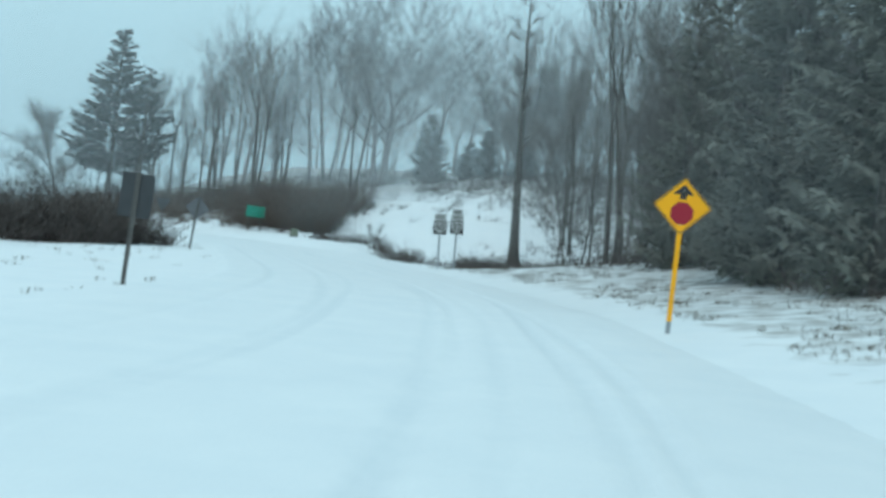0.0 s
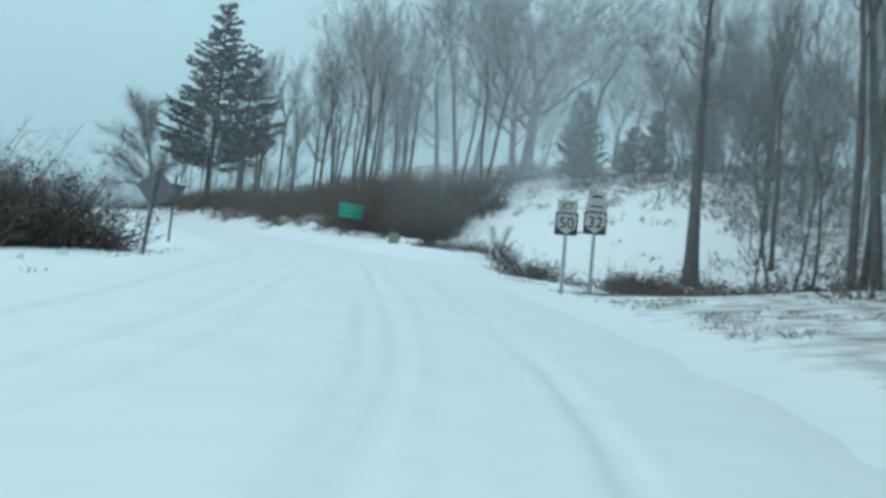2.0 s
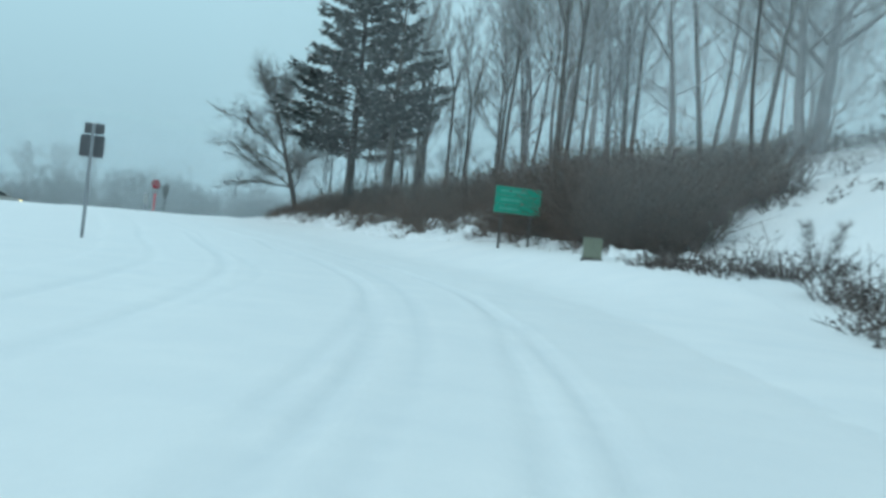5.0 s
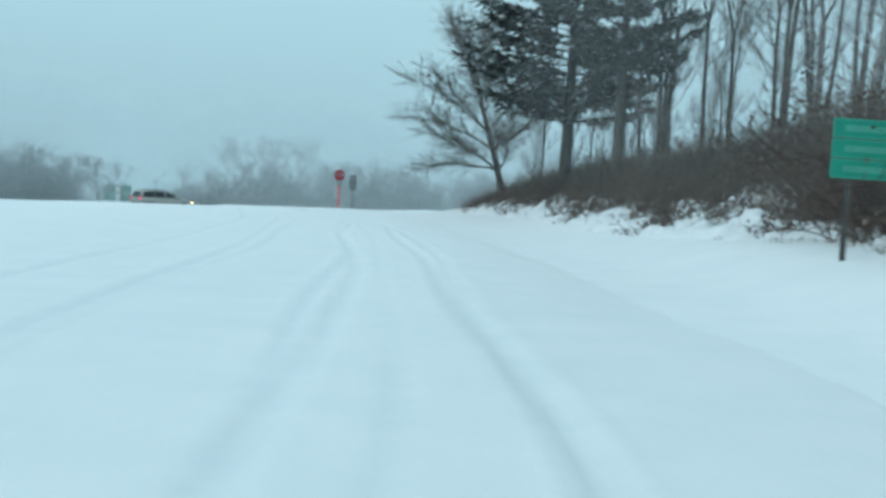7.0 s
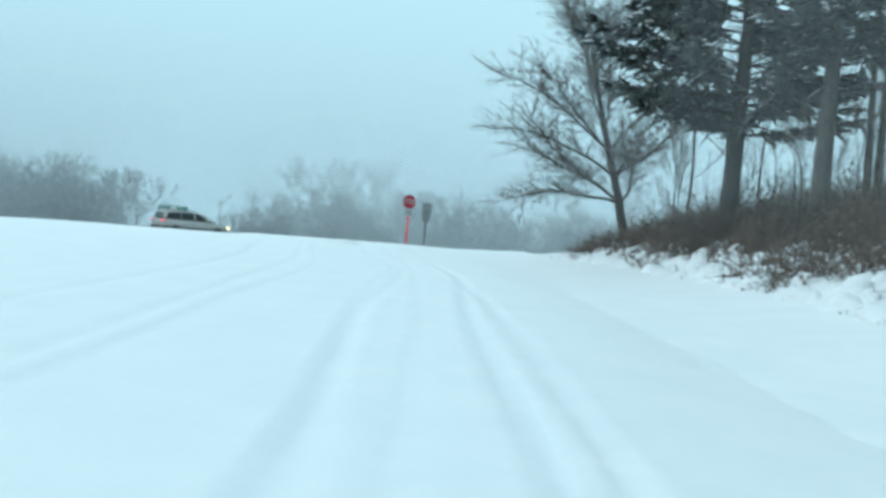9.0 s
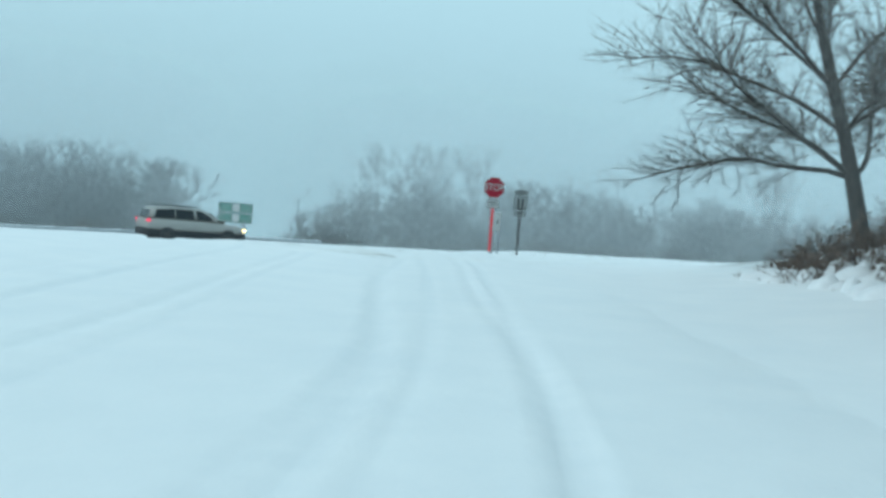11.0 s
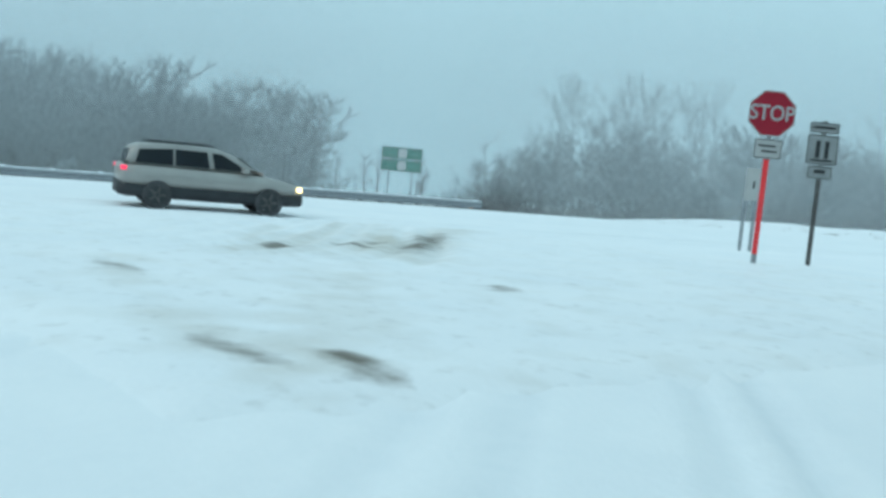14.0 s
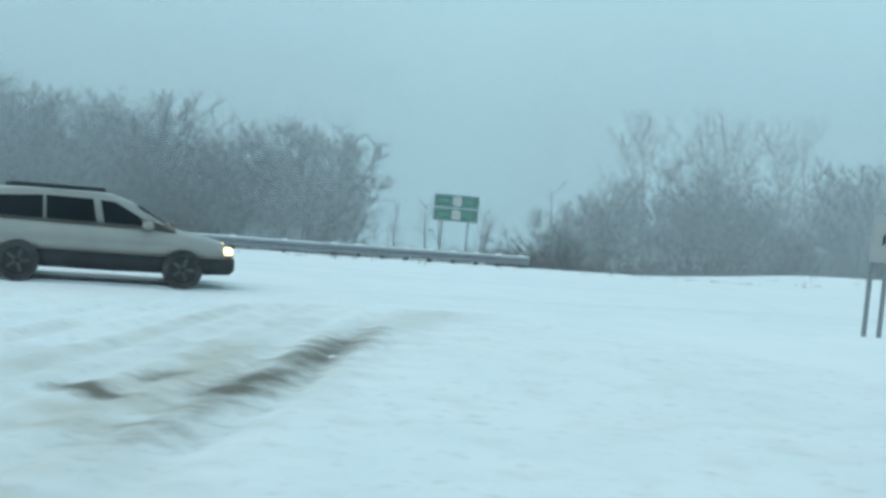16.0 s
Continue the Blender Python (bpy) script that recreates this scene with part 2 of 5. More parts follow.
def solid(*shapes, bevel=0.0):
    bm = bmesh.new()
    for verts, faces in shapes:
        vs = [bm.verts.new(v) for v in verts]
        for f in faces:
            bm.faces.new([vs[i] for i in f])
    fixed(bm)
    if bevel:
        bmesh.ops.bevel(bm, geom=bm.edges[:], offset=bevel, segments=1, affect="EDGES")
    return bm


def block(x0, x1, y0, y1, z0, z1):
    return prism([(x0, y0), (x1, y0), (x1, y1), (x0, y1)], z0, z1, "z")


def rounded(w, h, r, cx=0.0, cz=0.0, n=4):
    out = []
    for sx, sz, a0 in ((1, -1, -90), (1, 1, 0), (-1, 1, 90), (-1, -1, 180)):
        for k in range(n + 1):
            a = radians(a0 + 90 * k / n)
            out.append((cx + sx * (w / 2 - r) + r * math.cos(a), cz + sz * (h / 2 - r) + r * math.sin(a)))
    return out


def ring(outer, inner, a, b):
    """A frame between two outlines with the same number of points, swept along y."""
    n = len(outer)
    verts = [(p[0], a, p[1]) for p in outer] + [(p[0], a, p[1]) for p in inner]
    verts += [(p[0], b, p[1]) for p in outer] + [(p[0], b, p[1]) for p in inner]
    faces = []
    for i in range(n):
        j = (i + 1) % n
        faces += [(i, j, n + j, n + i), (2 * n + i, 3 * n + i, 3 * n + j, 2 * n + j),
                  (i, 2 * n + i, 2 * n + j, j), (n + i, n + j, 3 * n + j, 3 * n + i)]
    return verts, faces


def lettering(name, text, height, cx, cz, y, mat, parent, wide=1.0, weight=0.0):
    """Words in the built-in font as a thin mesh that faces -y, centred at (cx, cz)."""
    cu = bpy.data.curves.new(name, "FONT")
    cu.body, cu.align_x, cu.align_y, cu.extrude, cu.offset = text, "CENTER", "CENTER", 0.002, weight
    cu.size = height * 1.42
    tmp = new(name, cu)
    dg = bpy.context.evaluated_depsgraph_get()
    me = bpy.data.meshes.new_from_object(tmp.evaluated_get(dg))
    bpy.data.objects.remove(tmp)
    me.materials.clear()
    me.materials.append(mat)
    me.transform(Matrix.Translation((cx, y, cz)) @ Matrix.Rotation(radians(90), 4, "X") @ Matrix.Diagonal((wide, 1, 1, 1)))
    ob = new(name, me)
    ob.parent = parent
    return ob


# ---- the lie of the land ----
WAY = np.array([(0.0, -60.0), (0.0, -30.0)] + [(r[1], r[2]) for r in PATH if r[0] not in (0.2, 2.6, 3.2)] + [(-56.5, 127.5), (-61.0, 131.5), (-66.0, 135.5)])


def smooth_way(points, step=1.0):
    """The driven line as points at even steps, rounded off."""
    d = np.concatenate([[0], np.cumsum(np.hypot(*np.diff(points, axis=0).T))])
    s = np.arange(0, d[-1], step)
    line = np.stack([np.interp(s, d, points[:, 0]), np.interp(s, d, points[:, 1])], 1)
    k = np.hanning(19)
    k /= k.sum()
    pad = np.concatenate([line[:1] + (line[:1] - line[1:10][::-1]), line, line[-1:] + (line[-1:] - line[-10:-1][::-1])])
    return np.stack([np.convolve(pad[:, 0], k, "valid"), np.convolve(pad[:, 1], k, "valid")], 1)


LINE = smooth_way(WAY)
STATION = np.concatenate([[0], np.cumsum(np.hypot(*np.diff(LINE, axis=0).T))]) - 60.0
TAN = np.gradient(LINE, axis=0)
TAN /= np.linalg.norm(TAN, axis=1)[:, None]
MAIN_O, MAIN_U, MAIN_N = np.array((-53.5, 124.5)), np.array((0.27, 0.963)), np.array((-0.963, 0.27))


def along(x, y):
    """Station along the side road and distance to the right of the driven line."""
    p = np.stack([np.asarray(x, float).ravel(), np.asarray(y, float).ravel()], 1)
    s, l = np.empty(len(p)), np.empty(len(p))
    for i in range(0, len(p), 4000):
        q = p[i:i + 4000]
        k = ((q[:, None, :] - LINE[None]) ** 2).sum(2).argmin(1)
        d = q - LINE[k]
        t = TAN[k]
        over = (k == 0) | (k == len(LINE) - 1)
        f = d[:, 0] * t[:, 0] + d[:, 1] * t[:, 1]
        side = d[:, 0] * t[:, 1] - d[:, 1] * t[:, 0]
        s[i:i + 4000] = STATION[k] + f
        l[i:i + 4000] = np.where(over, side, np.sign(side) * np.hypot(d[:, 0], d[:, 1]))
    return s, l


def step01(a, b, x):
    t = np.clip((x - a) / (b - a), 0, 1)
    return t * t * (3 - 2 * t)


def bumps(x, y, size, seed):
    rng = np.random.default_rng(seed)
    z = np.zeros_like(x)
    for k in range(7):
        a, ph, f = rng.uniform(0, 6.28), rng.uniform(0, 6.28), rng.uniform(0.6, 1.8) / size
        z += np.sin((x * math.cos(a) + y * math.sin(a)) * f * 6.28 + ph)
    return z / 7


END_S = float(STATION[-1])


def height(x, y):
    x, y = np.asarray(x, float).ravel(), np.asarray(y, float).ravel()
    s, l = along(x, y)
    r = np.maximum(l, 0)
    wood = np.interp(r, (0, 3.2, 4.6, 10, 20, 45, 90), (0, 0, 0.28, 1.2, 2.6, 5.0, 8.0))
    steep = np.interp(r, (0, 5, 7, 10, 13, 16, 20, 25, 35, 60, 120), (0, 0, -0.1, 0.3, 1.45, 2.8, 4.4, 6.2, 8.4, 10.8, 12.0))
    flat = np.interp(r, (0, 5, 7, 15, 18, 25, 35, 60, 120), (0, 0, -0.1, 0.0, 0.15, 2.4, 6.0, 9.6, 11.5))
    c = step01(70, 81, s)
    glade = flat * (1 - c) + steep * c
    bank = np.interp(r, (0, 4.6, 7.5, 9.0, 12.2, 20, 27, 37, 90), (0, 0, 0.35, 1.0, 2.2, 4.2, 6.4, 8.9, 11.5))
    glade = glade + 0.7 * step01(4.4, 6.6, r) * (1 - step01(8, 12, r)) * step01(70, 79, s)
    a, b = step01(44, 60, s), step01(92, 108, s)
    hill = (wood * (1 - a) + glade * a) * (1 - b) + bank * b
    hill *= 1 - step01(130, 152, s)
    left = np.maximum(-l - 5.6, 0)
    low = -(0.18 * step01(0, 3, left) + 0.32 * step01(3, 9, left)) * (1 - step01(64, 84, s))
    q = (np.stack([x, y], 1) - MAIN_O) @ MAIN_N
    dip = np.interp(q, (3, 5, 7.5, 9.5, 12, 16, 20.5, 25, 31, 41, 45, 58, 83, 160, 600, 4000), (0, -0.15, -0.31, -0.37, -0.48, -0.68, -0.98, -1.05, -1.17, -1.75, -2.0, -3.3, -4.0, -11.0, -55.0, -400.0))
    side = (np.stack([x, y], 1) - MAIN_O) @ MAIN_U
    dip = dip + 0.5 * step01(31, 40, q) * step01(24, 36, side)
    rough = 0.05 * bumps(x, y, 6.0, 3) + 0.10 * bumps(x, y, 19.0, 4)
    far = np.minimum(r, 12) / 12 + np.minimum(left, 12) / 12
    return hill + low + dip + rough * (0.12 + far)


def ground_z(x, y):
    return float(height([x], [y])[0])


def grown(a, b, step, reach):
    mid = list(np.arange(a, b + step / 2, step))
    lo, hi, d = [], [], step
    while d < reach:
        d *= 1.5
        lo.insert(0, a - d * 2)
        hi.append(b + d * 2)
    return np.array(lo + mid + hi)


def build_ground():
    xs, ys = grown(-112, 40, 0.8, 1800), grown(-14, 205, 0.8, 1800)
    gx, gy = np.meshgrid(xs, ys)
    z = height(gx, gy)
    q = (np.stack([gx.ravel(), gy.ravel()], 1) - MAIN_O) @ MAIN_N
    s, l = along(gx, gy)
    on_side = (np.abs(l + 2.0) < 4.0) & (s < END_S - 1) & (s > -59)
    z = np.where(on_side, z - 0.10, z)
    u = (np.stack([gx.ravel(), gy.ravel()], 1) - MAIN_O) @ MAIN_U
    z = np.where((q > 15.6) & (q < 31.5) & (np.abs(u) < 300), z - 0.10, z)
    v = np.stack([gx.ravel(), gy.ravel(), z], 1)
    nx, ny = len(xs), len(ys)
    i = np.arange(nx * ny).reshape(ny, nx)
    f = np.stack([i[:-1, :-1], i[:-1, 1:], i[1:, 1:], i[1:, :-1]], -1).reshape(-1, 4)
    ob = new("ground", mesh_of("ground", v.tolist(), f.tolist(), GROUND, None, True))
    # leaf litter shows through the thin snow under the trees
    under = np.where(s < 52, step01(5.5, 11, l) * 0.42, 0) * step01(-10, 20, s)
    under = np.maximum(under, 0.46 * step01(21, 25, l + 3 * step01(90, 106, s)) * step01(44, 60, s) * (1 - step01(132, 142, s)))
    under = np.maximum(under, 0.54 * step01(7.2, 9.2, l) * step01(94, 102, s) * (1 - step01(140, 148, s)))
    under = np.maximum(under, 0.6 * step01(45, 50, q))
    under = np.maximum(under, 0.42 * step01(3.4, 5.0, l) * (1 - step01(44, 56, s)) * step01(-12, 0, s))
    set_cover(ob, "litter", under)
    tagged(ob, "snow-covered ground rising to a wooded bank", "ground", kind="structure")


def strip(name, centre, tangent, offsets, profile, rut, mat, label, drop=0.0):
    """A road surface: rows across the centre line at given offsets, with ruts pressed in."""
    nrm = np.stack([tangent[:, 1], -tangent[:, 0]], 1)
    p = centre[:, None, :] + nrm[:, None, :] * offsets[None, :, None]
    z = height(p[..., 0], p[..., 1]).reshape(p.shape[:2])
    mid = z[:, len(offsets) // 2][:, None]
    z = z * 0.5 + mid * 0.5 if drop else z
    z = z + profile
    v = np.concatenate([p.reshape(-1, 2), z.reshape(-1, 1)], 1)
    ny, nx = p.shape[:2]
    i = np.arange(nx * ny).reshape(ny, nx)
    f = np.stack([i[:-1, :-1], i[:-1, 1:], i[1:, 1:], i[1:, :-1]], -1).reshape(-1, 4)
    ob = new(name, mesh_of(name, v.tolist(), f.tolist(), mat, None, True))
    set_cover(ob, "packed", rut)
    return tagged(ob, label, "road", kind="structure")


def tyre_marks(n, offsets, tracks, seed, stations):
    """Depth of the pressed snow and where it is packed, for wheel tracks (offset, width, depth)."""
    rng = np.random.default_rng(seed)
    depth, packed = np.zeros((n, len(offsets))), np.zeros((n, len(offsets)))
    for off, width, deep in tracks:
        drift = np.zeros(n)
        for k in range(4):
            drift += rng.uniform(0.03, 0.10) * np.sin(stations * rng.uniform(0.05, 0.3) + rng.uniform(0, 6.28))
        d = np.abs(offsets[None, :] - off - drift[:, None])
        g = np.exp(-(d / width) ** 4)
        lip = np.exp(-((d - width * 1.35) / (0.5 * width)) ** 2)
        depth += -deep * g + deep * 0.55 * lip
        worn = 0.45 + 0.2 * np.sin(stations * 0.21 + off * 5) + 0.2 * np.sin(stations * 0.077 + off * 11)
        packed = np.maximum(packed, np.exp(-(d / (width * 1.1)) ** 4) * worn[:, None])
    return depth, packed


def build_roads():
    off = np.arange(-6.6, 4.3, 0.11)
    tracks = [(-0.85, 0.13, 0.022), (0.62, 0.13, 0.024), (-1.05, 0.12, 0.018), (0.85, 0.12, 0.02), (-3.3, 0.14, 0.02), (-4.8, 0.14, 0.02), (-2.9, 0.10, 0.012), (-0.3, 0.10, 0.012)]
    fine = np.arange(STATION[0] + 25, STATION[-1] - 2, 0.35)
    c = np.stack([np.interp(fine, STATION, LINE[:, 0]), np.interp(fine, STATION, LINE[:, 1])], 1)
    t = np.stack([np.interp(fine, STATION, TAN[:, 0]), np.interp(fine, STATION, TAN[:, 1])], 1)
    depth, packed = tyre_marks(len(fine), off, tracks, 5, fine)
    berm = 0.007 * np.exp(-((off - 1.95) / 0.16) ** 2)[None, :] * (0.7 + 0.3 * np.sin(fine * 0.7) * np.sin(fine * 0.23 + 1))[:, None]
    edge = (-0.06 * step01(2.5, 4.2, off) - 0.14 * step01(5.9, 6.6, -off))[None, :]
    grain = np.random.default_rng(8).normal(0, 0.0035, depth.shape)
    strip("side_road", c, t, off, 0.014 + depth + berm + edge + grain, packed, ROAD, "snow-packed two-lane side road with shallow tyre tracks")
    u = np.arange(-160, 200, 0.7)
    c = MAIN_O + MAIN_U * u[:, None] + MAIN_N * 23.5
    t = np.repeat(MAIN_U[None], len(u), 0)
    off = np.arange(-8.0, 8.01, 0.16)
    tracks = [(3.9, 0.30, 0.09), (2.3, 0.30, 0.09), (-2.2, 0.2, 0.02), (-3.8, 0.2, 0.02), (3.1, 0.12, 0.015)]
    depth, packed = tyre_marks(len(u), off, tracks, 9, u)
    edge = -0.14 * (step01(7.4, 8, off) + step01(7.4, 8, -off))[None, :]
    strip("main_road", c, t, off, 0.025 + depth + edge, packed, ROAD, "snow-covered highway crossing ahead with tyre lines", 1)


build_ground()
build_roads()


# ---- trees and brush ----
class Tubes:
    """Collects tapered tubes into one mesh."""

    def __init__(self):
        self.v, self.f = [], []

    def add(self, pts, radii, sides):
        base = len(self.v)
        up = Vector((0.31, 0.17, 0.93))
        for k, (p, r) in enumerate(zip(pts, radii)):
            d = (pts[min(k + 1, len(pts) - 1)] - pts[max(k - 1, 0)]).normalized()
            a = d.cross(up)
            if a.length < 0.05:
                a = d.cross(Vector((1, 0, 0)))
            a.normalize()
            b = d.cross(a)
            for i in range(sides):
                w = 6.2832 * i / sides
                self.v.append(p + (a * math.cos(w) + b * math.sin(w)) * r)
        for k in range(len(pts) - 1):
            for i in range(sides):
                j = (i + 1) % sides
                self.f.append((base + k * sides + i, base + k * sides + j, base + (k + 1) * sides + j, base + (k + 1) * sides + i))

    def spike(self, p, d, r):
        """A thin twig that runs to a point."""
        base = len(self.v)
        a = d.cross(Vector((0.31, 0.17, 0.93))).normalized() * r
        b = d.cross(a).normalized() * r
        self.v += [p + a, p + b, p - a, p + d]
        self.f += [(base, base + 1, base + 3), (base + 1, base + 2, base + 3)]

    def mesh(self, name, mat, smooth=True):
        return mesh_of(name, self.v, self.f, mat, None, smooth)


def limb(rng, start, way, length, r0, r1, n, wander, lift):
    pts, d, p = [start.copy()], way.normalized(), start.copy()
    for _ in range(n):
        d = (d + Vector((rng.uniform(-1, 1), rng.uniform(-1, 1), rng.uniform(-1, 1))) * wander + Vector((0, 0, lift))).normalized()
        p = p + d * (length / n)
        pts.append(p.copy())
    return pts, [r0 + (r1 - r0) * k / n for k in range(n + 1)]


def bare_tree(seed, tall, girth, first, wide, forks, lean=(0.0, 0.0), density=1.0, lift=0.07, flat=0.0, stems=1, thin=0.012, wander=0.035):
    """Trunk and crown meshes of a leafless tree: trunk, limbs, branches, twigs."""
    rng = random.Random(seed)
    trunk, crown = Tubes(), Tubes()
    leaders = []
    way = Vector((lean[0], lean[1], 1))
    for k in range(stems - 1):
        a = 6.28 * k / (stems - 1) + rng.uniform(-0.4, 0.4)
        q, r = limb(rng, Vector((0.25 * math.cos(a), 0.25 * math.sin(a), -0.4)), Vector((0.3 * math.cos(a), 0.3 * math.sin(a), 1)), tall * rng.uniform(0.7, 0.98), girth * 0.7, 0.02, 8, 0.08, 0.03)
        trunk.add(q, r, 6)
        leaders.append((q, r, first))
    pts, rad = limb(rng, Vector((0, 0, -0.4)), way, tall * (0.62 if forks > 1 else 0.97) + 0.4, girth, girth * (0.55 if forks > 1 else 0.10), 11, wander, 0.03)
    rad[0] *= 1.5
    rad[1] *= 1.1
    trunk.add(pts, rad, 9)
    leaders.append((pts, rad, first))
    if forks > 1:
        for k in range(forks):
            a = 6.28 * k / forks + rng.uniform(-0.5, 0.5)
            d = Vector((math.cos(a) * 0.5, math.sin(a) * 0.5, 1.0)) + way * 0.3
            q, r = limb(rng, pts[-1 - (k % 2)], d, tall * rng.uniform(0.38, 0.48), girth * 0.45, girth * 0.06, 7, 0.10, 0.06)
            trunk.add(q, r, 7)
            leaders.append((q, r, 0.12))
    for q, r, start in leaders:
        n = int((7 if stems > 1 else 16 if forks == 1 else 8) * density)
        for k in range(n):
            t = start + (1 - start) * (k + rng.random()) / n
            i = min(int(t * (len(q) - 1)), len(q) - 2)
            p = q[i].lerp(q[i + 1], t * (len(q) - 1) - i)
            a = rng.uniform(0, 6.28)
            size = tall * wide * (1.05 - 0.65 * t) * rng.uniform(0.55, 1.1)
            d = Vector((math.cos(a), math.sin(a), rng.uniform(0.25, 0.9) - flat))
            r0 = max(r[i] * 0.42, 0.012)
            b, br = limb(rng, p, d, size, max(r0, thin * 1.6), thin, 6, 0.17, lift)
            crown.add(b, br, 4)
            for m in range(4 if stems > 1 else 7):
                u = 0.25 + 0.75 * rng.random()
                j = min(int(u * 6), 5)
                e = b[j].lerp(b[j + 1], u * 6 - j)
                d2 = (b[j + 1] - b[j]).normalized() + Vector((rng.uniform(-1, 1), rng.uniform(-1, 1), rng.uniform(-0.6, 0.8))) * 1.0
                c, cr = limb(rng, e, d2, size * rng.uniform(0.28, 0.5), thin * 1.3, thin * 0.7, 2, 0.22, lift)
                crown.add(c, cr, 3)
                for _ in range(6 if stems > 1 else 13):
                    w = rng.uniform(0.1, 1)
                    g = min(int(w * 2), 1)
                    h = c[g].lerp(c[g + 1], w * 2 - g)
                    d3 = (c[g + 1] - c[g]).normalized() + Vector((rng.uniform(-1, 1), rng.uniform(-1, 1), rng.uniform(-0.6, 0.9))) * 1.0
                    crown.spike(h, d3.normalized() * size * rng.uniform(0.14, 0.42), thin * 0.55)
    return trunk, crown


def branching_tree(seed, tall, girth, first, spread, levels=5, stems=1, thin=0.012, twigs=8, lift=0.05, lean=(0.0, 0.0), low=()):
    """Trunk and crown of a leafless tree that forks again and again; low: extra limbs (height, dx, dy, dz, length) low on the trunk."""
    rg = random.Random(seed)
    trunk, crown = Tubes(), Tubes()
    sides = (9, 6, 5, 4, 3, 3, 3)

    def grow(p, d, length, r, level):
        n = 7 if level == 0 else 4
        end = max(r * (0.62 if level == 0 else 0.6), thin)
        pts, rad = limb(rg, p, d, length, max(r, thin * 1.2), end, n, 0.045 if level == 0 else 0.15, 0.02 if level == 0 else lift)
        if level == 0:
            rad[0] *= 1.45
        (trunk if level < 2 else crown).add(pts, rad, sides[level])
        if level >= levels - 1:
            for _ in range(twigs):
                w = rg.uniform(0.1, 1) * n
                j = min(int(w), n - 1)
                t = (pts[j + 1] - pts[j]).normalized() + Vector((rg.uniform(-1, 1), rg.uniform(-1, 1), rg.uniform(-0.5, 0.9)))
                crown.spike(pts[j].lerp(pts[j + 1], w - j), t.normalized() * tall * rg.uniform(0.025, 0.065), thin * 0.6)
        if level == levels:
            return
        way = (pts[-1] - pts[-2]).normalized()
        turn = rg.uniform(0, 6.28)
        kids = 3 if level == 0 else 2
        for k in range(kids):
            a = turn + 6.28 * k / kids + rg.uniform(-0.5, 0.5)
            out = Vector((math.cos(a), math.sin(a), rg.uniform(-0.1, 0.35)))
            grow(pts[-1], way + out * spread * rg.uniform(0.6, 1.25), tall * (1 - first) * 0.34 * 0.79 ** level * rg.uniform(0.75, 1.15), end * rg.uniform(0.62, 0.85), level + 1)
        if level:
            j = rg.randint(1, n - 2)
            out = Vector((rg.uniform(-1, 1), rg.uniform(-1, 1), rg.uniform(-0.2, 0.5))).normalized()
            grow(pts[j], (pts[j + 1] - pts[j]).normalized() * 0.6 + out * spread * 1.6, tall * (1 - first) * 0.27 * 0.79 ** level * rg.uniform(0.7, 1.1), end * 0.6, level + 1)
        else:
            for k in range(rg.randint(2, 4)):
                j = rg.randint(n // 2, n - 1)
                a = rg.uniform(0, 6.28)
                grow(pts[j], Vector((math.cos(a), math.sin(a), rg.uniform(0.3, 0.8))), tall * (1 - first) * rg.uniform(0.18, 0.3), end * 0.38, 2)
            for h, dx, dy, dz, ln in low:
                j = min(int(h * n), n - 1)
                grow(pts[j], Vector((dx, dy, dz)), ln, rad[j] * 0.5, 1)

    for k in range(stems):
        a = 6.28 * k / stems + rg.uniform(-0.4, 0.4)
        off = 0.0 if stems == 1 else 0.28
        tilt = Vector((lean[0] + off * 0.4 * math.cos(a), lean[1] + off * 0.4 * math.sin(a), 1))
        grow(Vector((off * math.cos(a), off * math.sin(a), -0.4)), tilt, (tall * first + 0.4) * (1 if stems == 1 else rg.uniform(0.7, 1.2)), girth * (1 if k == 0 else 0.75), 0)
    return trunk, crown


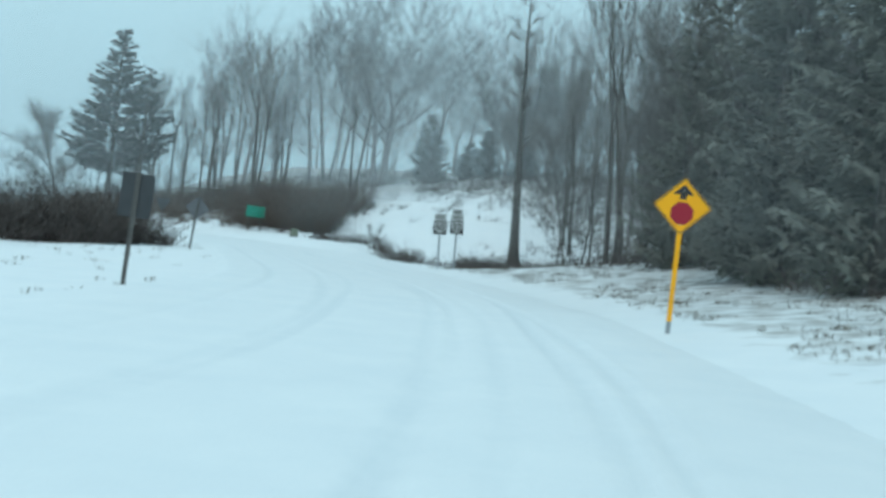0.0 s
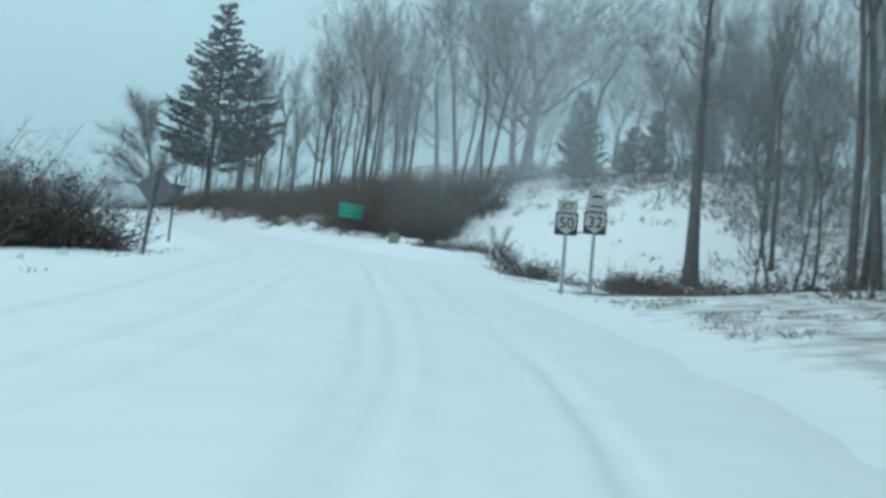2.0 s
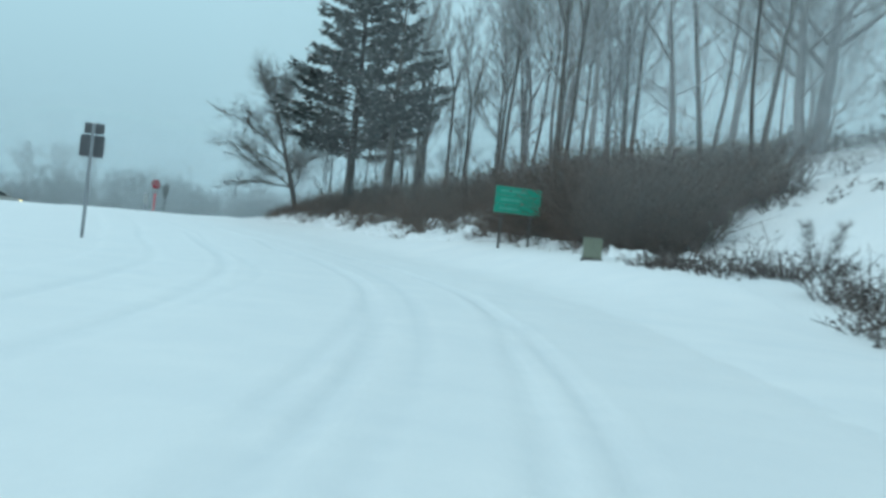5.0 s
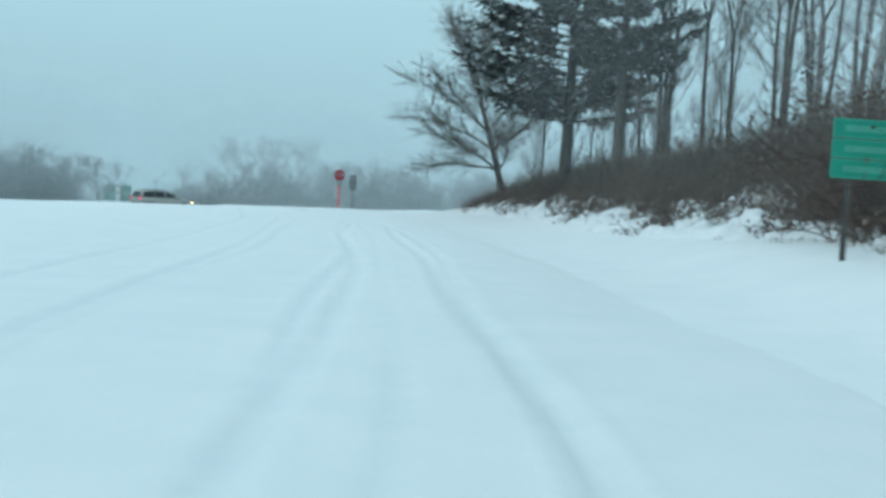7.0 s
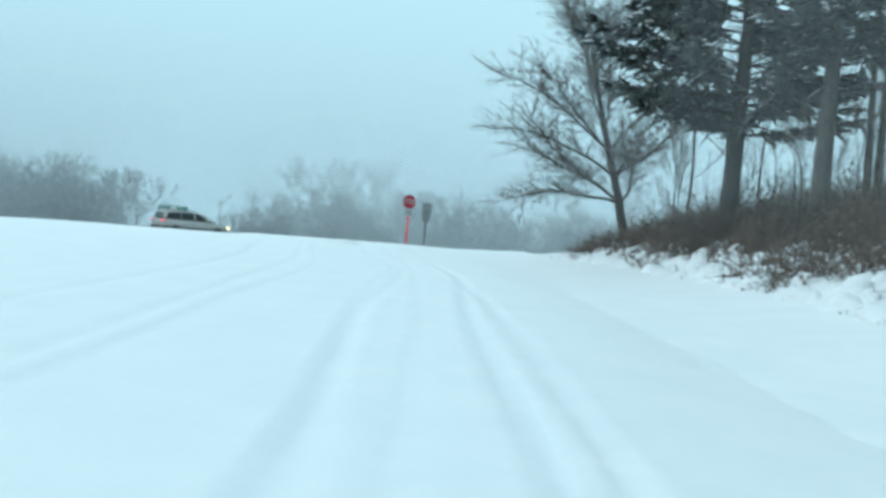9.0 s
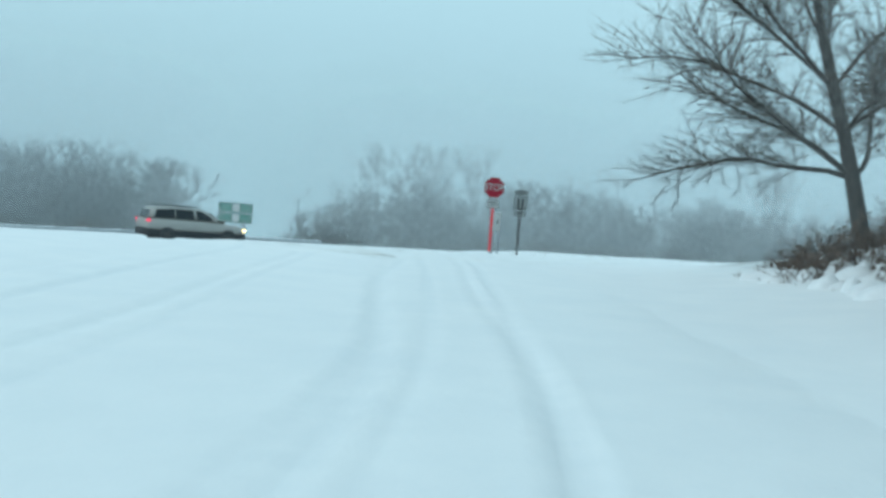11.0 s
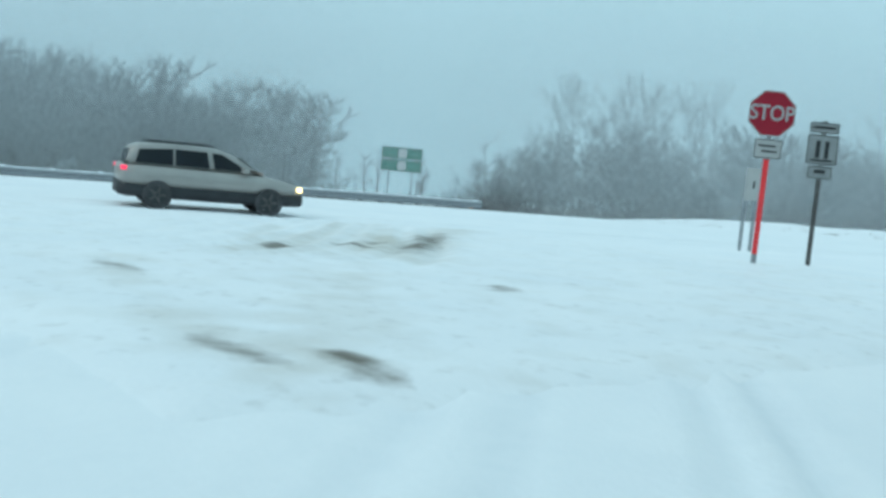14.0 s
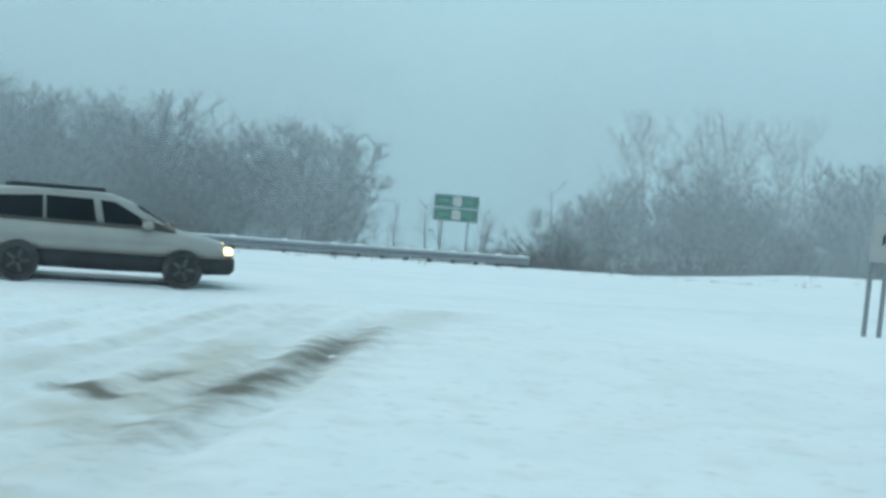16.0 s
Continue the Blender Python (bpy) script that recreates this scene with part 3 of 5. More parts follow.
def needle_tree(seed, tall, girth, reach, bare, droop, gaps=0.0, dense=22, inner=0.12, spray=1.0):
    """Trunk, needle sprays and lying snow of a conifer."""
    rng = random.Random(seed)
    trunk, green, snow = Tubes(), Tubes(), Tubes()
    pts, rad = limb(rng, Vector((0, 0, -0.4)), Vector((0, 0, 1)), tall + 0.4, girth, 0.02, 12, 0.02, 0.05)
    trunk.add(pts, rad, 9)
    z = tall * bare
    while z < tall * 0.985:
        t = (z / tall - bare) / (1 - bare)
        size = reach * (1 - t) ** 0.8 * (0.55 + 0.45 * min(1, (t + 0.12) * 5)) + 0.15
        for k in range(rng.randint(5, 7)):
            if rng.random() < gaps:
                continue
            a = rng.uniform(0, 6.28)
            ln = size * rng.uniform(0.65, 1.12)
            i = min(int(z / tall * 12), 11)
            p = pts[i].lerp(pts[i + 1], z / tall * 12 - i)
            b, br = limb(rng, p, Vector((math.cos(a), math.sin(a), 0.25 - droop * (1 - t))), ln, 0.035 * (1 - t) + 0.01, 0.006, 5, 0.08, 0.03)
            trunk.add(b, br, 4)
            side = Vector((-math.sin(a), math.cos(a), 0))
            for m in range(int(ln * dense) + 5):
                u = rng.uniform(inner, 1.0)
                j = min(int(u * 5), 4)
                e = b[j].lerp(b[j + 1], u * 5 - j)
                along_b = (b[j + 1] - b[j]).normalized()
                d = along_b * rng.uniform(0.2, 1.0) + side * rng.uniform(-1.1, 1.1) + Vector((0, 0, rng.uniform(-0.5, 0.35)))
                d.normalize()
                w = rng.uniform(0.28, 0.62) * (0.6 + 0.5 * (1 - t)) * spray
                n = d.cross(Vector((0, 0, 1))).normalized() * rng.uniform(0.05, 0.12) * spray
                base = len(green.v)
                tip = e + d * w + Vector((0, 0, -0.06))
                mid = e + d * w * 0.5
                up = Vector((0, 0, 0.06 * spray))
                green.v += [e, mid + n, tip, mid - n, mid + up]
                green.f += [(base, base + 1, base + 4), (base + 1, base + 2, base + 4), (base + 2, base + 3, base + 4), (base + 3, base, base + 4)]
                if rng.random() < 0.05:
                    q = len(snow.v)
                    snow.v += [e + up, mid + n * 1.1 + up, tip + up, mid - n * 1.1 + up, mid + up * 2.0]
                    snow.f += [(q, q + 1, q + 4), (q + 1, q + 2, q + 4), (q + 2, q + 3, q + 4), (q + 3, q, q + 4)]
        z += rng.uniform(0.24, 0.42)
    return trunk, green, snow


def tree_kind(name, made, bark, twig, label, category="tree", snow_mat=None):
    root = thing(name, pose(0, 0, -500), label, category)
    for n, tubes, mat in zip(("trunk", "crown", "lying_snow"), made, (bark, twig, snow_mat)):
        if mat and tubes.v:
            ob = new(n, tubes.mesh(n, mat, n != "crown"))
            ob.parent = root
            if n == "lying_snow":
                tagged(ob, "patches of snow on the branches", kind="stuff")
    return root


used_kinds = set()


def plant(kind, x, y, scale=1.0, turn=0.0, tall=1.0, label="", group="", sink=0.1):
    m = pose(x, y, ground_z(x, y) - sink, 0, 0, turn) @ Matrix.Diagonal((scale, scale, scale * tall, 1))
    if kind.name not in used_kinds:
        used_kinds.add(kind.name)
        kind.matrix_basis = m
        ob = kind
    else:
        ob = copy_thing(kind, m)
    return tagged(ob, label, "", group)


L_NEAR = "bare deciduous tree with wet dark bark in snow"
L_HILL = "leafless tree on the wooded hillside, paled for haze"
L_FAR = "leafless tree beyond the highway, paled for haze"
near_kinds = [tree_kind("bare_tree", branching_tree(11 + i, h, g, f, w, 4, st, 0.011, 9, 0.09, (lx, 0)), BARK, TWIG, L_NEAR)
              for i, (h, g, f, w, st, lx) in enumerate(((18, 0.19, 0.52, 0.27, 1, 0.01), (16, 0.15, 0.48, 0.26, 1, -0.02), (19, 0.21, 0.50, 0.30, 2, 0.01), (13, 0.10, 0.46, 0.28, 1, 0.03)))]
hill_kinds = [tree_kind("bare_tree", branching_tree(31 + i, h, g, f, w, 5, st, 0.013, 4, 0.06, (lx, 0)), BARK_HAZE_WHITE, TWIG_HAZE_WHITE, L_HILL)
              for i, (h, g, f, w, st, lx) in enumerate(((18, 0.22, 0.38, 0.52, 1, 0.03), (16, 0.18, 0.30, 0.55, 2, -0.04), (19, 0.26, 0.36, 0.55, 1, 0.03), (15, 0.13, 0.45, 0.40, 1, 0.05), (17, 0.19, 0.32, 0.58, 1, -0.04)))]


def bushy_tree(seed, tall, wide, stems, twigs, start=0.16, girth=0.065, fine=0.013):
    """A many-stemmed tree with a dense haze of fine twigs."""
    rg = random.Random(seed)
    trunk, crown = Tubes(), Tubes()
    for k in range(stems):
        a = 6.28 * k / stems + rg.uniform(-0.4, 0.4)
        lean = rg.uniform(0.08, 0.42)
        q, r = limb(rg, Vector((0.3 * math.cos(a), 0.3 * math.sin(a), -0.4)), Vector((lean * math.cos(a), lean * math.sin(a), 1)), tall * rg.uniform(0.6, 0.92), girth, 0.015, 7, 0.12, 0.0)
        trunk.add(q, r, 5)
        for _ in range(twigs // stems):
            t = start + (1 - start) * rg.random() ** 0.8
            i = min(int(t * 7), 6)
            p = q[i].lerp(q[i + 1], t * 7 - i)
            w = rg.uniform(0, 6.28)
            d = Vector((math.cos(w), math.sin(w), rg.uniform(-0.1, 1.2))).normalized() * tall * wide * rg.uniform(0.35, 1.0) * (1.15 - 0.6 * t)
            crown.spike(p, d, fine * 1.5)
            for _ in range(8):
                e = p + d * rg.uniform(0.25, 0.95)
                crown.spike(e, (d.normalized() + Vector((rg.uniform(-1, 1), rg.uniform(-1, 1), rg.uniform(-0.3, 1.1)))).normalized() * tall * rg.uniform(0.05, 0.15), fine)
    return trunk, crown


far_kinds = [tree_kind("bare_tree", branching_tree(51 + i, h, g, f, w, 5, st, 0.017, 13, 0.05), BARK_HAZE, TWIG_HAZE, L_FAR)
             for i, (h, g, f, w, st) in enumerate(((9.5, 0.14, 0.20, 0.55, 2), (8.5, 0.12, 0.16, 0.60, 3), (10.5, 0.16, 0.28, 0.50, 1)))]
far_bushy = [tree_kind("bare_tree", bushy_tree(51 + i, h, w, st, tw, fine=0.016), BARK_HAZE, TWIG_HAZE, L_FAR)
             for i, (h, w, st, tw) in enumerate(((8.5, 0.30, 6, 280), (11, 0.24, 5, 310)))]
cedar = tree_kind("cedar_tree", needle_tree(8, 13.0, 0.24, 3.4, 0.02, 0.05, 0.05, 20, 0.1, 0.9), BARK, NEEDLE, "large dark evergreen crowding the roadside")
hill_cedar = tree_kind("cedar_tree", needle_tree(9, 7.5, 0.16, 2.4, 0.02, -0.3, 0.0, 24, 0.1, 1.0), BARK_HAZE, NEEDLE_HAZE, "grey-green evergreen on the hillside, haze in its colour")

# the oak that stands beside the glade and the one forked on the hilltop
glade_tree = tree_kind("bare_tree", bare_tree(78, 19, 0.36, 0.4, 0.17, 1, (-0.046, 0.039), 1.4, thin=0.013, wander=0.006), BARK, TWIG, "tall dark-barked tree beside the snowy glade")
plant(glade_tree, 5.6, 77.5, 1.0, 40)
big = tree_kind("oak_tree", branching_tree(77, 19, 0.36, 0.42, 0.5, 5, 2, 0.016, 9, 0.05, (0.0, 0.0), ((0.62, -1.0, -0.1, 0.75, 4.6), (0.8, -0.9, -0.3, 1.0, 5.0), (0.75, 0.9, -0.2, 0.8, 4.2))), BARK_HAZE, TWIG_HAZE, "broad forked oak, bare, on the hilltop")
plant(big, -6.0, 109.0, 1.1, 0)

# edge tree with the wide arching crown, and the pair of conifers beside it


def arching_tree(seed):
    """A leaning trunk whose long limbs arch out low on one side and end in dense fine twigs."""
    rg = random.Random(seed)
    trunk, crown = Tubes(), Tubes()
    main, mr = limb(rg, Vector((0, 0, -0.4)), Vector((-0.28, 0.05, 1)), 11.5, 0.24, 0.03, 10, 0.05, 0.03)
    trunk.add(main, mr, 9)
    limbs = [(main, mr)]
    for i, dx, dy, dz, ln, lift in ((2, -1.0, -0.1, 0.75, 5.6, -0.05), (3, -1.0, 0.3, 0.95, 6.2, -0.06), (2, 0.6, 0.7, 0.8, 4.2, 0.03), (4, -0.8, -0.5, 1.0, 5.0, 0.03), (4, 0.8, -0.3, 1.1, 4.5, 0.04),
                                    (5, -0.9, 0.4, 1.2, 4.6, 0.04), (6, 0.5, 0.4, 1.2, 3.8, 0.05), (6, -0.6, -0.4, 1.3, 3.8, 0.05), (7, 0.6, -0.2, 1.2, 3.0, 0.05), (3, 0.2, -1.0, 0.7, 4.4, 0.0), (5, 0.3, 1.0, 0.8, 4.0, 0.02),
                                    (2, -1.0, 0.15, 0.55, 5.6, -0.06), (2, -0.9, -0.45, 0.6, 4.8, -0.06), (4, -1.0, 0.1, 0.85, 5.8, -0.08), (3, 0.9, 0.1, 0.7, 4.0, 0.03), (8, -0.5, 0.2, 1.2, 3.0, 0.05)):
        q, r = limb(rg, main[i], Vector((dx, dy, dz)), ln, mr[i] * 0.4, 0.010, 9, 0.19, lift)
        trunk.add(q, r, 6)
        limbs.append((q, r))
    for q, r in limbs:
        for _ in range(84):
            t = rg.uniform(0.2, 1.0)
            n = len(q) - 1
            i = min(int(t * n), n - 1)
            p = q[i].lerp(q[i + 1], t * n - i)
            d = (q[i + 1] - q[i]).normalized() * 0.7 + Vector((rg.uniform(-1, 1), rg.uniform(-1, 1), rg.uniform(-0.5, 0.9)))
            b, br = limb(rg, p, d, rg.uniform(0.7, 1.9), 0.012, 0.006, 3, 0.2, 0.0)
            crown.add(b, br, 3)
            for _ in range(13):
                w = rg.uniform(0.15, 1)
                j = min(int(w * 3), 2)
                e = b[j].lerp(b[j + 1], w * 3 - j)
                crown.spike(e, ((b[j + 1] - b[j]).normalized() + Vector((rg.uniform(-1, 1), rg.uniform(-1, 1), rg.uniform(-0.6, 0.8)))).normalized() * rg.uniform(0.25, 0.75), 0.007)
    return trunk, crown


arch = tree_kind("arching_tree", arching_tree(93), BARK, TWIG, "wide leaning bare tree at the wood's edge")
plant(arch, -43.6, 130.8, 1.0, 36)
spruce = tree_kind("spruce_tree", needle_tree(5, 18.3, 0.32, 5.4, 0.20, 0.16, 0.12, 22, 0.2, 1.15), BARK, NEEDLE_HAZE, "tall dark spruce with snow on its branches", "tree", SNOW_CLUMP)
plant(spruce, -35.7, 122.5, 1.06)
pine = tree_kind("pine_tree", needle_tree(6, 14.5, 0.33, 3.8, 0.36, -0.05, 0.5, 26, 0.35, 1.1), BARK, NEEDLE_HAZE, "ragged pine with sparse dark needles", "tree", SNOW_CLUMP)
plant(pine, -31.9, 120.2)
for x, y, sc, tall in ((-1.2, 106.0, 0.95, 0.95), (2.4, 108.0, 0.75, 0.75), (4.4, 106.5, 0.85, 0.85), (7.4, 103.0, 0.85, 0.7)):
    plant(hill_cedar, x, y, sc, x * 50, tall)
for x, y, sc, tall in ((9.9, 33.5, 0.95, 1.15), (12.6, 30.5, 1.05, 1.1), (11.2, 38.0, 0.95, 1.1), (14.6, 34.5, 1.1, 1.0), (10.9, 27.6, 0.95, 1.1), (9.4, 43.5, 0.75, 1.1), (11.4, 47.5, 0.8, 1.1)):
    plant(cedar, x, y, sc, x * 70, tall, "large dark evergreen crowding the roadside", "roadside evergreens")

# trees along the top of the bank, past the green sign
rng = random.Random(4)
for x, y, k, sc in ((-38.6, 125.6, 3, 0.7), (-32.3, 126.2, 0, 0.8), (-29.6, 124.8, 1, 0.9), (-28.4, 125.4, 3, 0.95), (-25.2, 127.8, 0, 0.9), (-22.6, 125.6, 2, 0.85), (-26.8, 119.0, 3, 0.8),
                    (-40.5, 128.4, 3, 0.62), (-23.8, 117.6, 1, 0.85), (-34.5, 129.0, 1, 0.8), (-19.8, 121.6, 0, 0.9), (-36.6, 127.4, 3, 0.75), (-38.9, 129.8, 1, 0.6), (-33.2, 123.6, 3, 0.7), (-30.2, 122.0, 3, 0.8), (-41.8, 131.6, 3, 0.5), (-27.6, 122.6, 1, 0.8)):
    plant(near_kinds[k], x, y, sc * rng.uniform(0.95, 1.08), rng.uniform(0, 360), 1.0, "slender bare tree on top of the brushy bank", "bank trees")
# hillside wood behind the glade
for x, y in ((-23.7, 123.0), (-20.6, 118.5), (-16.7, 114.5), (-13.3, 115.0), (-10.4, 117.0)):
    plant(hill_kinds[rng.randrange(5)], x, y, rng.uniform(0.85, 1.05), rng.uniform(0, 360), 1.0, "", "hillside trees")


def wood(kinds, count, s0, s1, l0, l1, seed, apart, group, label="", lo=0.75, hi=1.1):
    """Trees strewn over a stretch of the right-hand slope, kept apart from one another."""
    rg, done = random.Random(seed), []
    for _ in range(count * 12):
        s, l = rg.uniform(s0, s1), rg.uniform(l0, l1)
        x0, y0 = np.interp(s, STATION, LINE[:, 0]), np.interp(s, STATION, LINE[:, 1])
        tx, ty = np.interp(s, STATION, TAN[:, 0]), np.interp(s, STATION, TAN[:, 1])
        x, y = x0 + ty * l, y0 - tx * l
        if any((x - a) ** 2 + (y - b) ** 2 < apart ** 2 for a, b in done):
            continue
        done.append((x, y))
        plant(kinds[rg.randrange(len(kinds))], x, y, rg.uniform(lo, hi), rg.uniform(0, 360), rg.uniform(0.9, 1.1), label, group)
        if len(done) == count:
            break


wood(near_kinds, 15, 30, 50, 9.0, 24, 21, 2.0, "roadside wood", "slim bare tree in the dense roadside wood", 0.7, 1.0)
wood(near_kinds, 9, 46, 76, 22, 36, 22, 2.4, "roadside wood", "bare tree at the edge of the glade", 0.75, 1.05)
for x, y, k, sc in ((8.2, 74.5, 3, 0.9), (9.5, 79.0, 0, 0.95), (11.7, 86.0, 1, 1.0), (8.8, 57.2, 0, 1.1), (9.35, 58.2, 1, 1.1), (9.9, 57.0, 2, 1.05), (10.9, 56.6, 0, 1.05), (11.4, 60.5, 1, 1.0), (12.4, 58.0, 1, 0.9), (8.6, 62.5, 3, 1.0), (8.4, 49.4, 3, 0.9)):
    plant(near_kinds[k], x, y, sc, x * 90, 1.0, "dark bare trunk between road and hillside", "roadside wood")
dense_kinds = [tree_kind("young_tree", bushy_tree(71 + i, h, w, st, tw, 0.3, 0.09, 0.011), BARK, TWIG, "dense twiggy young tree in the roadside wood")
               for i, (h, w, st, tw) in enumerate(((13, 0.22, 2, 330), (11, 0.24, 2, 320)))]
wood(dense_kinds, 17, 34, 66, 14, 30, 31, 2.2, "roadside wood", "dense twiggy young tree in the roadside wood", 0.8, 1.2)
for x, y, sc in ((10.5, 55.0, 0.95), (12.6, 52.0, 1.05), (9.6, 50.5, 0.8), (13.8, 58.5, 1.0), (11.6, 47.0, 1.0), (14.6, 50.0, 1.1)):
    plant(dense_kinds[int(x) % 2], x, y, sc, x * 77, 1.0, "dense twiggy young tree in the roadside wood", "roadside wood")
for x, y, sc in ((6.5, 106.0, 1.1), (9.0, 100.0, 1.1), (12.0, 96.0, 1.1), (8.0, 112.0, 1.1), (14.5, 91.0, 1.1), (12.5, 104.0, 1.1)):
    plant(dense_kinds[int(x) % 2], x, y, sc, x * 61, 1.0, "dense twiggy young tree at the edge of the hillside wood", "hillside trees")
wood(dense_kinds, 9, 58, 86, 28, 42, 32, 2.2, "roadside wood", "dense twiggy young tree at the edge of the hillside wood", 0.7, 1.0)
wood(near_kinds[3:], 14, 112, 138, 10, 15, 36, 1.3, "bank trees", "thin bare sapling on the brushy bank", 0.35, 0.6)
wood(near_kinds, 9, 97, 128, 15, 28, 33, 2.8, "bank trees", "bare tree on top of the brushy bank", 0.8, 1.1)
wood(near_kinds, 9, 62, 96, 31, 46, 28, 2.6, "hillside trees", "dark bare tree on the wooded hillside", 0.7, 1.0)
wood(near_kinds, 14, 40, 74, 20, 38, 27, 2.2, "roadside wood", "bare tree in the wood beside the glade", 0.75, 1.05)
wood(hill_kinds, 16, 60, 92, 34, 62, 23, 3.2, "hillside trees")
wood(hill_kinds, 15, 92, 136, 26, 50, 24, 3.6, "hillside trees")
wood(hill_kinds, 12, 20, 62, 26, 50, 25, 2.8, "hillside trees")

# the wood beyond the highway, in two stands with an open gap between them
def joined(name, kinds, places, mat, label):
    """Many alike trees too far off to tell apart, in one mesh."""
    v, f, n = [], [], 0
    for k, x, y, sc, turn in places:
        m = np.array(pose(x, y, ground_z(x, y) - 0.1, 0, 0, turn) @ Matrix.Diagonal((sc, sc, sc, 1)))
        co = np.array([tuple(p) for p in kinds[k][0]])
        v.append(co @ m[:3, :3].T + m[:3, 3])
        f += [tuple(i + n for i in p) for p in kinds[k][1]]
        n += len(co)
    tagged(new(name, mesh_of(name, np.concatenate(v).tolist(), f, mat)), label, "woods", kind="stuff")


rest = []
far_front = far_kinds + far_bushy


def far_tree(i, u, q, sc, front):
    x, y = MAIN_O + MAIN_U * u + MAIN_N * q
    turn = rng.uniform(0, 360)
    if q < front:
        plant(far_front[i % 5], x, y, sc, turn, rng.uniform(0.84, 1.0), "", "wood beyond the highway")
    else:
        rest.append((i % 3, x, y, sc, turn))


for i in range(150):
    q = rng.uniform(50, 80)
    u = -64 + (62.5 + 0.27 * q) * (i + rng.random()) / 150
    far_tree(i, u, q, rng.uniform(0.74, 1.0) * min(1.0, 0.8 + 0.02 * (0.27 * q - u)), 62)
for i in range(130):
    q = rng.uniform(50, 88)
    u = 0.43 * q + 1 + (i + rng.random()) / 130 * 92
    far_tree(i, u, q, rng.uniform(0.58, 0.88) * (0.6 + 0.4 * min(1.0, (u - 0.43 * q) / 9)), 60)
light_kinds = []
for i, (h, w, st, tw) in enumerate(((10, 0.27, 4, 170), (8.5, 0.30, 4, 160), (11, 0.24, 4, 170))):
    made = bushy_tree(57 + i, h, w, st, tw, fine=0.022)
    light_kinds.append((made[0].v + made[1].v, made[0].f + [tuple(k + len(made[0].v) for k in f) for f in made[1].f]))
joined("far_stand", light_kinds, rest, TWIG_HAZE, "dense trees deep in the far wood, paled for haze")
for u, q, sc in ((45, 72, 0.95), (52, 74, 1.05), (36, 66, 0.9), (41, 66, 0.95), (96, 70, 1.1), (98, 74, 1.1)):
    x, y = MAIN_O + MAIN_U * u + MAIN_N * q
    plant(hill_kinds[3], x, y, sc * 0.8, rng.uniform(0, 360), 1.0, "thin tall tree above the far wood, paled for haze", "wood beyond the highway")


def far_woods():
    """The wood's depth: many small trees too far to tell apart."""
    rg, t = random.Random(41), Tubes()
    for _ in range(800):
        u, q = rg.uniform(-140, 330), rg.uniform(84, 140)
        gap = 0.26 * q - 3 < u < 0.44 * q
        if gap and q < 125:
            continue
        x, y = MAIN_O + MAIN_U * u + MAIN_N * q
        h = rg.uniform(6.5, 11.0) * (0.6 if gap else 1.0)
        base = Vector((x, y, ground_z(x, y)))
        tip, rad = limb(rg, base, Vector((rg.uniform(-0.15, 0.15), rg.uniform(-0.15, 0.15), 1)), h, 0.14, 0.03, 2, 0.08, 0.02)
        t.add(tip, rad, 3)
        for _ in range(26):
            w = rg.uniform(0.15, 1)
            j = min(int(w * 2), 1)
            p = tip[j].lerp(tip[j + 1], w * 2 - j)
            a = rg.uniform(0, 6.28)
            d = Vector((math.cos(a), math.sin(a), rg.uniform(0.3, 1.3))) * h * rg.uniform(0.12, 0.26)
            t.spike(p, d, 0.035)
            for _ in range(3):
                k = p + d * rg.uniform(0.3, 0.9)
                t.spike(k, (d.normalized() + Vector((rg.uniform(-1, 1), rg.uniform(-1, 1), rg.uniform(-0.4, 1)))) * h * rg.uniform(0.05, 0.12), 0.03)
    tagged(new("far_woods", t.mesh("far_woods", TWIG_HAZE, False)), "woods in the snowy distance, paled for haze", "woods", kind="stuff")


far_woods()


